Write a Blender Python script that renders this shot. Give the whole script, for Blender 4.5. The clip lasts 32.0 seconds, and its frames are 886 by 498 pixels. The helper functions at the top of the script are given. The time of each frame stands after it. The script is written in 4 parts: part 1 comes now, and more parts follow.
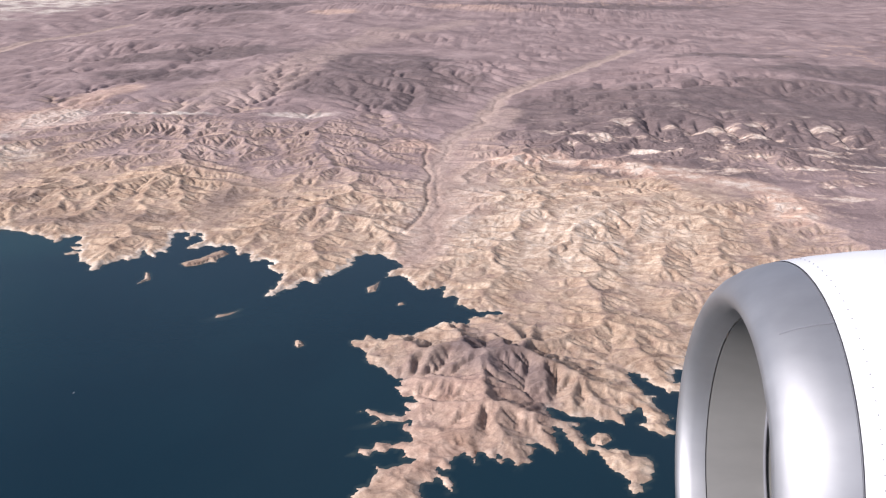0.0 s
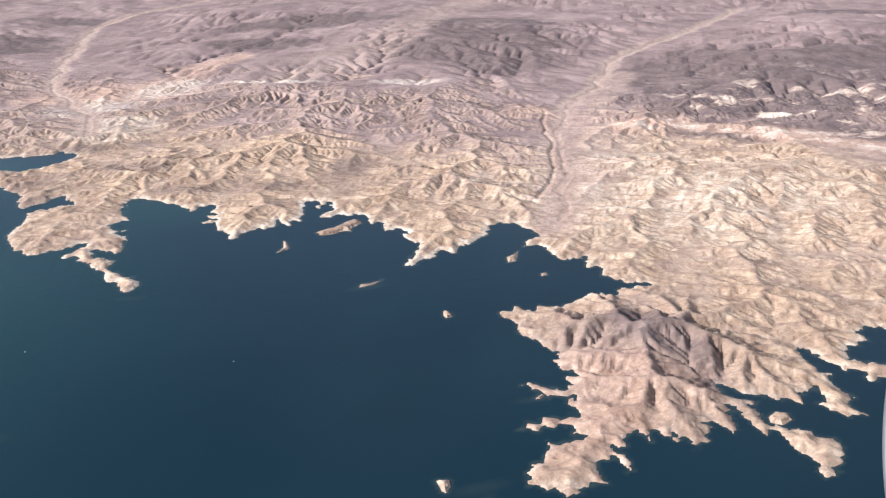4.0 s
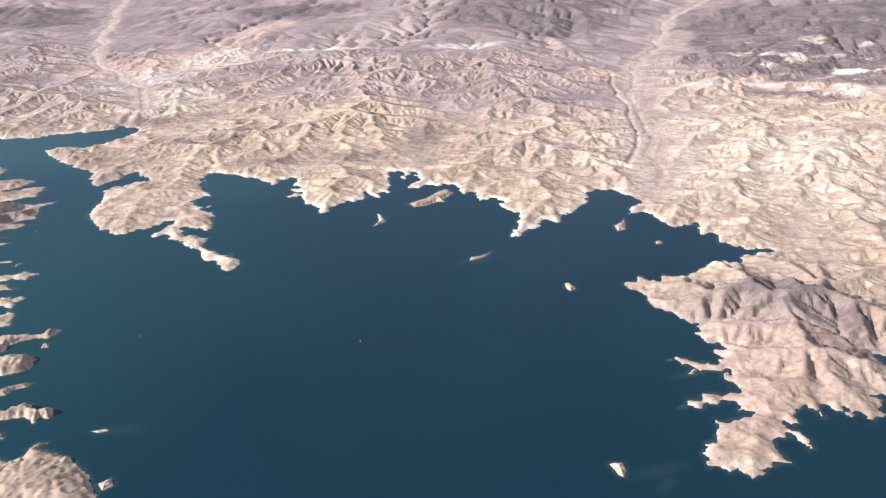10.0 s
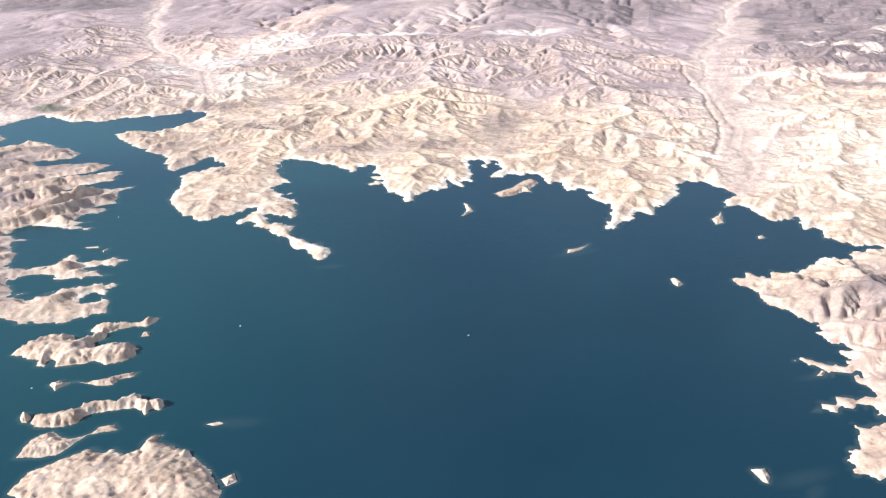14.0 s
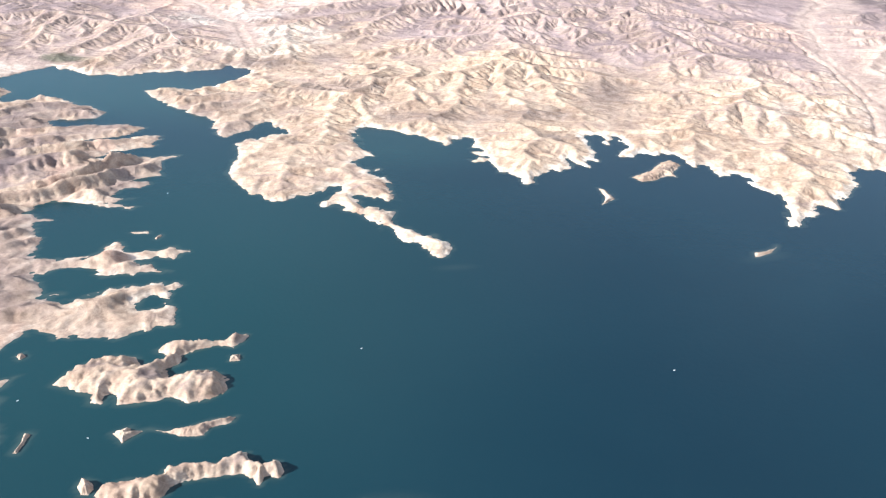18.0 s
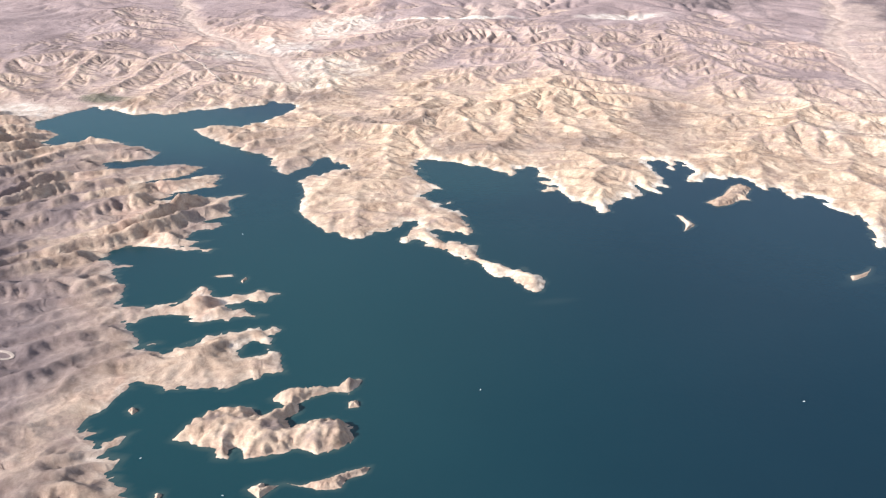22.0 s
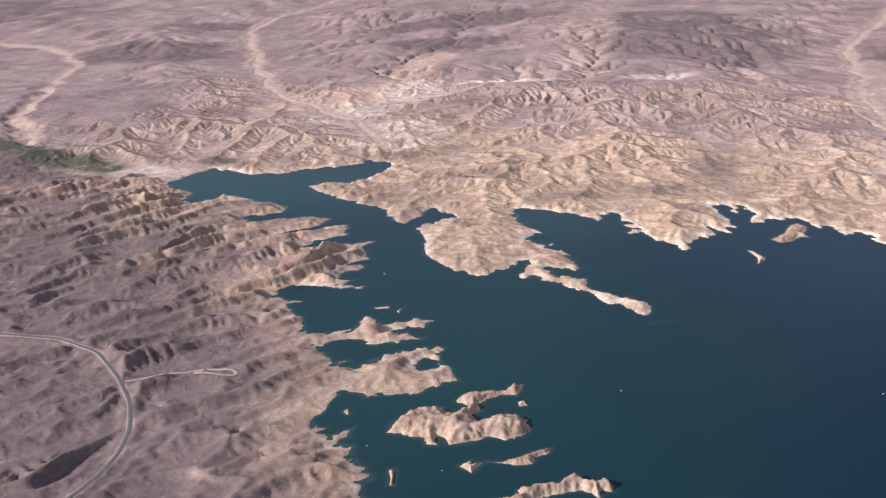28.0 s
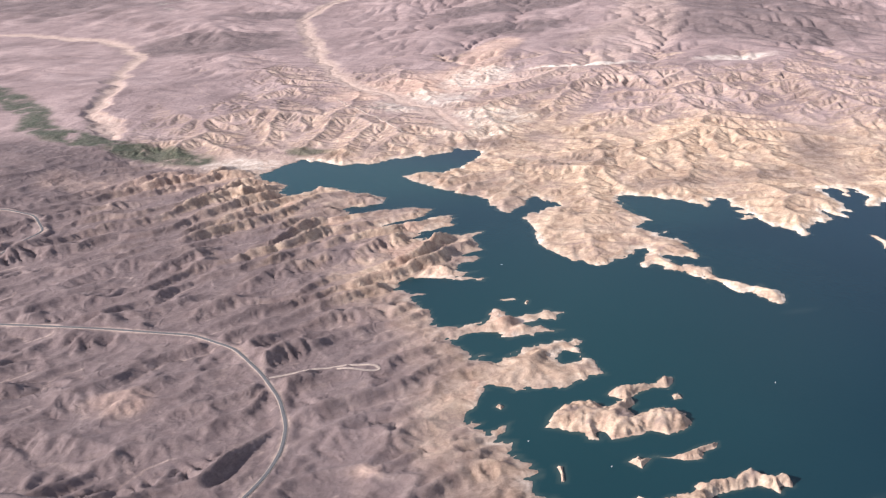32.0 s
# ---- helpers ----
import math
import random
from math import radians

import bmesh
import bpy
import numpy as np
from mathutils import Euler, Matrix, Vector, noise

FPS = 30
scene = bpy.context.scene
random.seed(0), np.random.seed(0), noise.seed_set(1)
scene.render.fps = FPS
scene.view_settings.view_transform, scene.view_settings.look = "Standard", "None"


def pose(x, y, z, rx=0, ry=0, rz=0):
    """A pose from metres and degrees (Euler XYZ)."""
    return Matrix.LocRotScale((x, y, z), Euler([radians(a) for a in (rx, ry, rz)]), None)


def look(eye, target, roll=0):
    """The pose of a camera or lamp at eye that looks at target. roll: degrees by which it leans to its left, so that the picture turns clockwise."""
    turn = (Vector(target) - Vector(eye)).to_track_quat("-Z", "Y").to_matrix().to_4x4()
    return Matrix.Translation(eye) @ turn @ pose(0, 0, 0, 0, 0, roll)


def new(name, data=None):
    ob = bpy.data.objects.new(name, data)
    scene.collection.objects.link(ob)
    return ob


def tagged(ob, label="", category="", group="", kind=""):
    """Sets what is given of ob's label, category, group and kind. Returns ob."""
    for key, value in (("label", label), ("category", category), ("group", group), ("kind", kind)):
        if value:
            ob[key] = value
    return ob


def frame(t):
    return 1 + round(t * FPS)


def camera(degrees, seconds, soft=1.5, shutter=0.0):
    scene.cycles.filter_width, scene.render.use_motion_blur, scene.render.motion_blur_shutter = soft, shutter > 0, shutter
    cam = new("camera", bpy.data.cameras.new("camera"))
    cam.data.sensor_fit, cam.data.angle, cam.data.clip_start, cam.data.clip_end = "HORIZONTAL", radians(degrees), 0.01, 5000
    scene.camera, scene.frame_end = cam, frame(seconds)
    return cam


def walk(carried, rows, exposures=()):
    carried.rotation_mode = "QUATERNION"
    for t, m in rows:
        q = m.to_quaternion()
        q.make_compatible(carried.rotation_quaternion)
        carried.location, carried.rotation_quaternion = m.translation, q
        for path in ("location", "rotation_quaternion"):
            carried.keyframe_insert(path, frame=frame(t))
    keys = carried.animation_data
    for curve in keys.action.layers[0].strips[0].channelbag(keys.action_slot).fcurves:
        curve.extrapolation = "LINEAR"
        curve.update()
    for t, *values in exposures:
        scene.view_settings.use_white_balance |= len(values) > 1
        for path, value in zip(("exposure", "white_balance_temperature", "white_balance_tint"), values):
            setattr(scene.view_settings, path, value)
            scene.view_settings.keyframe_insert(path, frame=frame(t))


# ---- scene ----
cam = camera(55.59, 32.0, soft=1.25)
PATH = [
    (0, (3.82, -17.71, 112.62), (-6.98, 74.78, 76.16), 1.73),
    (0.5, (1.13, -17.34, 112.32), (-11.82, 74.60, 75.19), 1.06),
    (1, (-1.56, -16.98, 112.02), (-16.61, 74.26, 73.95), 0.58),
    (1.5, (-4.26, -16.63, 111.73), (-20.76, 74.02, 72.86), 0.13),
    (2, (-6.96, -16.29, 111.44), (-24.09, 74.08, 72.20), -0.24),
    (2.5, (-9.67, -15.95, 111.16), (-26.84, 74.20, 71.44), -0.15),
    (3, (-12.38, -15.63, 110.89), (-29.41, 74.40, 70.81), 0.23),
    (3.5, (-15.10, -15.31, 110.62), (-32.73, 74.59, 70.54), 0.17),
    (4, (-17.82, -15.01, 110.36), (-37.11, 74.53, 70.22), -0.34),
    (4.5, (-20.55, -14.71, 110.10), (-41.56, 74.34, 69.74), -0.88),
    (6.5, (-31.53, -13.61, 109.13), (-50.83, 75.66, 68.42), -0.35),
    (7, (-34.28, -13.36, 108.91), (-53.04, 75.84, 67.78), -0.59),
    (7.5, (-37.04, -13.12, 108.68), (-55.38, 75.82, 66.81), -0.83),
    (8, (-39.81, -12.89, 108.47), (-58.04, 76.05, 66.54), -1.20),
    (8.5, (-42.59, -12.67, 108.26), (-61.36, 76.22, 66.46), -1.45),
    (9, (-45.36, -12.45, 108.05), (-64.15, 76.10, 65.55), -1.61),
    (9.5, (-48.15, -12.25, 107.85), (-66.62, 76.11, 64.82), -1.65),
    (10, (-50.94, -12.05, 107.66), (-70.18, 75.84, 64.01), -1.69),
    (10.5, (-53.73, -11.86, 107.47), (-73.49, 75.60, 63.20), -1.77),
    (11, (-56.53, -11.69, 107.29), (-76.17, 75.79, 63.00), -2.04),
    (11.5, (-59.34, -11.52, 107.12), (-78.63, 76.24, 63.22), -2.10),
    (12, (-62.15, -11.36, 106.95), (-81.54, 76.59, 63.49), -2.02),
    (12.5, (-64.97, -11.21, 106.78), (-85.09, 76.53, 63.23), -1.96),
    (13, (-67.79, -11.07, 106.62), (-88.54, 76.31, 62.65), -1.89),
    (13.5, (-70.62, -10.94, 106.47), (-91.81, 76.07, 61.97), -1.70),
    (14, (-73.45, -10.82, 106.32), (-94.72, 75.96, 61.41), -1.47),
    (14.5, (-80.40, -5.01, 103.32), (-100.31, 81.86, 57.95), -0.89),
    (16.5, (-114.96, 27.31, 87.18), (-128.20, 115.04, 41.05), 2.10),
    (17, (-117.79, 27.29, 87.21), (-131.97, 114.92, 41.17), 1.85),
    (17.5, (-120.62, 27.27, 87.25), (-136.22, 114.26, 40.46), 1.68),
    (18, (-123.46, 27.24, 87.29), (-141.28, 113.44, 39.85), 1.04),
    (18.5, (-126.30, 27.20, 87.34), (-146.03, 113.20, 40.29), 0.50),
    (19, (-129.15, 27.14, 87.40), (-149.45, 113.30, 40.86), 0.16),
    (19.5, (-132.01, 27.08, 87.46), (-152.05, 113.63, 41.56), -0.11),
    (20, (-134.87, 27.02, 87.53), (-154.24, 114.03, 42.23), -0.09),
    (20.5, (-137.73, 26.94, 87.60), (-156.37, 114.26, 42.57), -0.14),
    (21, (-140.60, 26.85, 87.68), (-158.38, 114.53, 43.00), -0.19),
    (21.5, (-143.48, 26.75, 87.77), (-160.46, 114.59, 43.09), -0.26),
    (22, (-146.36, 26.65, 87.86), (-163.04, 114.41, 42.93), -0.41),
    (22.5, (-149.24, 26.53, 87.95), (-165.64, 114.48, 43.27), -0.50),
    (23, (-152.14, 26.41, 88.06), (-168.65, 114.79, 44.29), -0.39),
    (23.5, (-155.03, 26.27, 88.16), (-172.27, 114.73, 44.83), -0.42),
    (24, (-157.94, 26.13, 88.28), (-175.58, 114.50, 44.93), -0.30),
    (24.5, (-160.85, 25.98, 88.40), (-178.83, 114.17, 44.81), -0.25),
    (25, (-163.76, 25.82, 88.52), (-182.31, 113.81, 44.78), -0.22),
    (25.5, (-166.68, 25.65, 88.65), (-185.33, 113.76, 45.19), -0.21),
    (27.5, (-170.48, -1.85, 97.62), (-187.36, 88.11, 57.34), -1.10),
    (28, (-170.36, -13.52, 101.41), (-187.69, 76.66, 61.82), -1.62),
    (28.5, (-173.64, -13.75, 101.62), (-191.49, 77.32, 64.37), -2.36),
    (29, (-176.93, -13.98, 101.83), (-195.45, 79.73, 72.24), -3.07),
    (29.5, (-180.23, -14.23, 102.05), (-199.51, 81.16, 79.06), -3.18),
    (30, (-183.53, -14.48, 102.27), (-203.62, 81.48, 82.56), -3.11),
    (30.5, (-186.84, -14.74, 102.50), (-207.79, 81.04, 82.85), -3.13),
    (31, (-190.15, -15.02, 102.74), (-212.99, 78.53, 75.77), -2.55),
    (31.5, (-193.47, -15.30, 102.98), (-216.45, 74.85, 66.31), -3.02),
    (32, (-196.79, -15.59, 103.23), (-216.90, 73.28, 62.01), -3.26),
]
EXPOSURES = [(t, stops + 0.29, kelvin - 130, tint) for t, stops, kelvin, tint in (
    (0, 0.2, 6170, 20), (4, 0.44, 6110, 15), (7, 0.47, 6050, 14), (9, 0.52, 5930, 13), (11, 0.68, 5830, 10.5), (12.5, 0.78, 5780, 9), (14, 1.06, 5750, 8.5),
    (14.5, 1.07, 5770, 8.5), (16.5, 1.06, 5860, 9), (19, 1.04, 5930, 9), (21, 0.9, 6030, 10), (23, 0.66, 6130, 13.5), (25, 0.32, 6200, 19),
    (27.5, 0.18, 6230, 21), (28.5, 0.14, 6230, 21), (29.1, -0.17, 6200, 20), (29.6, -0.65, 6150, 22), (30.6, -0.64, 6150, 22), (31.1, -0.04, 6170, 19), (31.5, 0.42, 6220, 19), (32, 0.60, 6260, 18))]
walk(cam, [(t, look(eye, target, roll)) for t, eye, target, roll in PATH], EXPOSURES)

# ---------------------------------------------------------------- light
SUN_ELEVATION, SUN_FROM = radians(30), Vector((-0.86, -0.50, 0)).normalized()
world = bpy.data.worlds.new("world")
scene.world = world
world.use_nodes = True
wn, wl = world.node_tree.nodes, world.node_tree.links
sky = wn.new("ShaderNodeTexSky")
sky.sky_type, sky.sun_disc, sky.sun_elevation = "NISHITA", False, SUN_ELEVATION
sky.sun_rotation = math.atan2(SUN_FROM.x, SUN_FROM.y)
sky.altitude, sky.air_density, sky.dust_density, sky.ozone_density = 3000, 1.2, 0.2, 1.6
co = wn.new("ShaderNodeTexCoord")
stretch = wn.new("ShaderNodeMapping")
stretch.inputs["Scale"].default_value = (1.6, 1.6, 14.0)
veil = wn.new("ShaderNodeTexNoise")
veil.inputs["Scale"].default_value, veil.inputs["Detail"].default_value, veil.inputs["Roughness"].default_value = 2.2, 7, 0.55
thin = wn.new("ShaderNodeMapRange")
thin.inputs["From Min"].default_value, thin.inputs["From Max"].default_value, thin.inputs["To Max"].default_value = 0.38, 0.64, 0.72
cloud = wn.new("ShaderNodeMix")
cloud.data_type = "RGBA"
cloud.inputs[7].default_value = (7.6, 7.8, 8.2, 1)
wl.new(co.outputs["Generated"], stretch.inputs[0])
wl.new(stretch.outputs[0], veil.inputs["Vector"])
wl.new(veil.outputs["Fac"], thin.inputs["Value"])
wl.new(thin.outputs[0], cloud.inputs[0])
wl.new(sky.outputs[0], cloud.inputs[6])
way = wn.new("ShaderNodeSeparateXYZ")
low = wn.new("ShaderNodeMapRange")
low.inputs["From Min"].default_value, low.inputs["From Max"].default_value = 0.0, 0.075
low.inputs["To Min"].default_value, low.inputs["To Max"].default_value = 0.85, 0.0
haze = wn.new("ShaderNodeMix")
haze.data_type = "RGBA"
haze.inputs[7].default_value = (5.0, 6.3, 8.0, 1)
wl.new(co.outputs["Generated"], way.inputs[0])
wl.new(way.outputs["Z"], low.inputs["Value"])
wl.new(low.outputs[0], haze.inputs[0])
wl.new(cloud.outputs[2], haze.inputs[6])
wl.new(haze.outputs[2], wn["Background"].inputs[0])
wn["Background"].inputs[1].default_value = 0.08

sun = new("sun", bpy.data.lights.new("sun", "SUN"))
sun.data.energy, sun.data.angle, sun.data.color = 5.0, radians(0.5), (1.0, 0.95, 0.87)
towards = SUN_FROM * math.cos(SUN_ELEVATION) + Vector((0, 0, math.sin(SUN_ELEVATION)))
sun.matrix_world = look(towards * 500, (0, 0, 0))


# ---------------------------------------------------------------- materials
def material(name, rough=0.9, metal=0.0):
    mat = bpy.data.materials.new(name)
    mat.use_nodes = True
    b = mat.node_tree.nodes["Principled BSDF"]
    b.inputs["Roughness"].default_value, b.inputs["Metallic"].default_value = rough, metal
    return mat, mat.node_tree.nodes, mat.node_tree.links, b


def noise_tex(nodes, links, scale, detail=6.0, rough=0.6, stretch=None, warp=0.0, kind="FBM"):
    co = nodes.new("ShaderNodeTexCoord")
    n = nodes.new("ShaderNodeTexNoise")
    n.noise_type = kind
    n.inputs["Scale"].default_value, n.inputs["Detail"].default_value, n.inputs["Roughness"].default_value = scale, detail, rough
    n.inputs["Distortion"].default_value = warp
    out = co.outputs["Object"]
    if stretch:
        mp = nodes.new("ShaderNodeMapping")
        mp.inputs["Scale"].default_value = stretch
        links.new(out, mp.inputs[0])
        out = mp.outputs[0]
    links.new(out, n.inputs["Vector"])
    return n.outputs["Fac"]


def ramp(nodes, links, fac, stops):
    r = nodes.new("ShaderNodeValToRGB")
    while len(r.color_ramp.elements) < len(stops):
        r.color_ramp.elements.new(0.5)
    for e, (p, c) in zip(r.color_ramp.elements, stops):
        e.position, e.color = p, (*c, 1)
    links.new(fac, r.inputs[0])
    return r.outputs[0]


def mix(nodes, links, fac, a, b, mode="MIX"):
    m = nodes.new("ShaderNodeMix")
    m.data_type, m.blend_type = "RGBA", mode
    for sock, v in ((m.inputs[0], fac), (m.inputs[6], a), (m.inputs[7], b)):
        if isinstance(v, (int, float)):
            sock.default_value = v
        elif isinstance(v, tuple):
            sock.default_value = (*v, 1)
        else:
            links.new(v, sock)
    return m.outputs[2]


def math_node(nodes, links, op, a, b):
    m = nodes.new("ShaderNodeMath")
    m.operation = op
    for sock, v in zip(m.inputs, (a, b)):
        if isinstance(v, (int, float)):
            sock.default_value = v
        else:
            links.new(v, sock)
    return m.outputs[0]


def bump(nodes, links, bsdf, height, strength, distance):
    bm = nodes.new("ShaderNodeBump")
    bm.inputs["Strength"].default_value, bm.inputs["Distance"].default_value = strength, distance
    links.new(height, bm.inputs["Height"])
    links.new(bm.outputs[0], bsdf.inputs["Normal"])


def desert_material():
    """Desert rock and soil; the zones of the geology come from two colour attributes of the mesh."""
    mat, n, l, b = material("desert_ground", 0.95)
    b.inputs["Specular IOR Level"].default_value = 0.15
    za, zb = n.new("ShaderNodeVertexColor"), n.new("ShaderNodeVertexColor")
    za.layer_name, zb.layer_name = "geology", "cover"
    sa, sb = n.new("ShaderNodeSeparateColor"), n.new("ShaderNodeSeparateColor")
    l.new(za.outputs[0], sa.inputs[0]), l.new(zb.outputs[0], sb.inputs[0])
    big = noise_tex(n, l, 0.035, 8, 0.6, warp=0.6)
    mid = noise_tex(n, l, 0.22, 8, 0.65, warp=0.8)
    fine = noise_tex(n, l, 1.0, 7, 0.72, warp=0.6)
    col = ramp(n, l, big, [(0.32, (0.185, 0.134, 0.125)), (0.5, (0.262, 0.192, 0.177)), (0.68, (0.348, 0.260, 0.236))])
    tan = ramp(n, l, mid, [(0.28, (0.24, 0.160, 0.110)), (0.42, (0.355, 0.254, 0.176)), (0.55, (0.455, 0.338, 0.238)), (0.70, (0.56, 0.436, 0.320))])
    dark = ramp(n, l, mid, [(0.3, (0.080, 0.060, 0.059)), (0.55, (0.145, 0.110, 0.104)), (0.75, (0.235, 0.178, 0.157))])
    pink = ramp(n, l, mid, [(0.3, (0.40, 0.25, 0.185)), (0.6, (0.52, 0.37, 0.28))])
    wash = ramp(n, l, mid, [(0.3, (0.345, 0.252, 0.204)), (0.65, (0.43, 0.325, 0.266))])
    pale = ramp(n, l, mid, [(0.3, (0.52, 0.43, 0.33)), (0.65, (0.72, 0.65, 0.56))])
    green = ramp(n, l, fine, [(0.35, (0.032, 0.042, 0.028)), (0.65, (0.085, 0.092, 0.062))])
    ragged = math_node(n, l, "MULTIPLY", math_node(n, l, "SUBTRACT", mid, 0.5), 1.1)

    def edged(sock):
        return math_node(n, l, "SMOOTH_MIN", math_node(n, l, "MAXIMUM", math_node(n, l, "ADD", sock, math_node(n, l, "MULTIPLY", ragged, math_node(n, l, "MINIMUM", math_node(n, l, "MULTIPLY", sock, 4.0), 1.0))), 0.0), 1.0)

    for fac, c in ((sa.outputs[0], tan), (sa.outputs[1], dark), (sa.outputs[2], pink), (sb.outputs[0], wash), (sb.outputs[2], pale)):
        col = mix(n, l, edged(fac), col, c)
    col = mix(n, l, edged(sb.outputs[1]), col, green)
    beds = noise_tex(n, l, 0.10, 4, 0.5, warp=2.6)
    banded = ramp(n, l, beds, [(0.36, (0.74, 0.69, 0.65)), (0.42, (1.10, 1.09, 1.06)), (0.46, (0.86, 0.82, 0.79)), (0.51, (1.12, 1.11, 1.09)), (0.55, (0.80, 0.76, 0.73)), (0.61, (1.16, 1.15, 1.13)), (0.68, (0.88, 0.85, 0.82))])
    col = mix(n, l, math_node(n, l, "MULTIPLY", sa.outputs[0], 0.6), col, mix(n, l, 1.0, col, banded, "MULTIPLY"))
    strata = noise_tex(n, l, 1.0, 4, 0.6, stretch=(0.05, 0.05, 2.6))
    swirl = noise_tex(n, l, 0.045, 6, 0.58, warp=3.5)
    col = mix(n, l, math_node(n, l, "ADD", 0.2, math_node(n, l, "MULTIPLY", sa.outputs[0], 0.4)), col, mix(n, l, 1.0, col, ramp(n, l, swirl, [(0.36, (0.66, 0.60, 0.56)), (0.47, (0.95, 0.93, 0.92)), (0.55, (1.04, 1.04, 1.03)), (0.66, (1.28, 1.27, 1.24))]), "MULTIPLY"))
    col = mix(n, l, 0.2, col, mix(n, l, 1.0, col, ramp(n, l, strata, [(0.36, (0.66, 0.62, 0.60)), (0.5, (1.0, 1.0, 1.0)), (0.62, (1.24, 1.22, 1.18))]), "MULTIPLY"))
    grain = ramp(n, l, fine, [(0.28, (0.77, 0.76, 0.75)), (0.5, (1.0, 1.0, 1.0)), (0.72, (1.18, 1.175, 1.16))])
    col = mix(n, l, 1.0, col, grain, "MULTIPLY")
    l.new(col, b.inputs["Base Color"])
    gully = noise_tex(n, l, 0.30, 5, 0.5, warp=1.2, kind="RIDGED_MULTIFRACTAL")
    h = math_node(n, l, "ADD", math_node(n, l, "ADD", math_node(n, l, "MULTIPLY", mid, 0.4), math_node(n, l, "MULTIPLY", fine, 0.35)), math_node(n, l, "MULTIPLY", gully, 0.8))
    bump(n, l, b, h, 0.42, 0.8)
    return mat


def water_material():
    mat, n, l, b = material("lake_water", 0.22)
    b.inputs["IOR"].default_value = 1.333
    b.inputs["Specular IOR Level"].default_value = 0.24
    vc = n.new("ShaderNodeVertexColor")
    vc.layer_name = "shallows"
    sp = n.new("ShaderNodeSeparateColor")
    l.new(vc.outputs[0], sp.inputs[0])
    silt = noise_tex(n, l, 0.012, 4, 0.5, warp=0.5)
    deep = ramp(n, l, silt, [(0.35, (0.0042, 0.0185, 0.029)), (0.65, (0.0055, 0.023, 0.034))])
    teal = mix(n, l, sp.outputs[1], deep, (0.010, 0.040, 0.043))
    col = mix(n, l, math_node(n, l, "MULTIPLY", sp.outputs[0], 0.28), teal, (0.09, 0.11, 0.09))
    l.new(col, b.inputs["Base Color"])
    bump(n, l, b, noise_tex(n, l, 0.9, 4, 0.6), 0.10, 0.3)
    return mat


DESERT, WATER = desert_material(), water_material()

# ---------------------------------------------------------------- plan of the lake shore, in metres at water level
NORTH_EAST = [
    (-80.2, 215.3), (-77.6, 216.7), (-74.5, 222.8), (-72.5, 224.6), (-70.0, 230.9), (-67.1, 228.6), (-65.9, 234.3), (-62.5, 239.1), (-59.9, 244.8),
    (-58.8, 253.3), (-55.8, 257.9), (-49.7, 258.1), (-45.1, 253.4), (-41.7, 248.2), (-45.0, 242.8), (-45.8, 237.6), (-40.9, 239.6), (-36.9, 237.0),
    (-32.8, 230.8), (-29.1, 230.1), (-25.7, 234.6), (-23.8, 230.4), (-24.5, 225.7), (-20.2, 228.9), (-18.4, 224.9), (-19.2, 220.4), (-14.9, 219.2),
    (-12.4, 216.9), (-7.4, 218.8), (-5.4, 217.6), (-9.9, 215.0), (-13.8, 213.0), (-13.3, 208.5), (-16.5, 207.1), (-19.8, 208.3), (-23.0, 206.8),
    (-24.5, 202.8), (-27.6, 200.3), (-29.8, 197.0), (-35.5, 198.6), (-36.7, 194.5), (-39.9, 194.8), (-42.2, 196.8), (-42.9, 192.8), (-45.8, 190.8),
    (-45.0, 187.9), (-42.2, 187.1),
]
EAST_HEAD = [
    (-40.1, 186.3), (-40.0, 181.5), (-38.2, 178.7), (-34.4, 177.7), (-32.0, 174.9), (-30.4, 173.0), (-28.0, 172.9), (-28.7, 168.5), (-26.7, 165.5),
    (-23.7, 164.3), (-22.3, 162.7), (-26.0, 161.2), (-23.7, 158.4), (-25.3, 155.7), (-27.9, 155.1), (-31.2, 156.4), (-33.3, 157.4), (-35.0, 156.1),
    (-31.7, 153.9), (-27.7, 152.8), (-24.7, 152.7), (-21.7, 154.3), (-24.0, 152.0), (-24.3, 149.6), (-23.1, 147.5), (-22.0, 145.6), (-24.5, 143.6),
    (-27.2, 144.3), (-30.6, 141.7), (-33.5, 138.0), (-29.9, 138.6), (-25.3, 141.1), (-21.7, 142.2), (-22.3, 139.3), (-18.9, 138.6), (-20.6, 136.5),
    (-24.2, 135.1), (-26.6, 133.7), (-26.8, 131.2), (-28.6, 127.1), (-30.8, 124.1), (-29.3, 120.0), (-21.3, 119.6), (-15.7, 123.0), (-16.9, 126.7),
    (-15.9, 130.1), (-13.6, 132.4), (-9.8, 127.5), (-8.7, 128.0), (-11.2, 132.8), (-13.5, 134.7), (-12.8, 136.0),
]
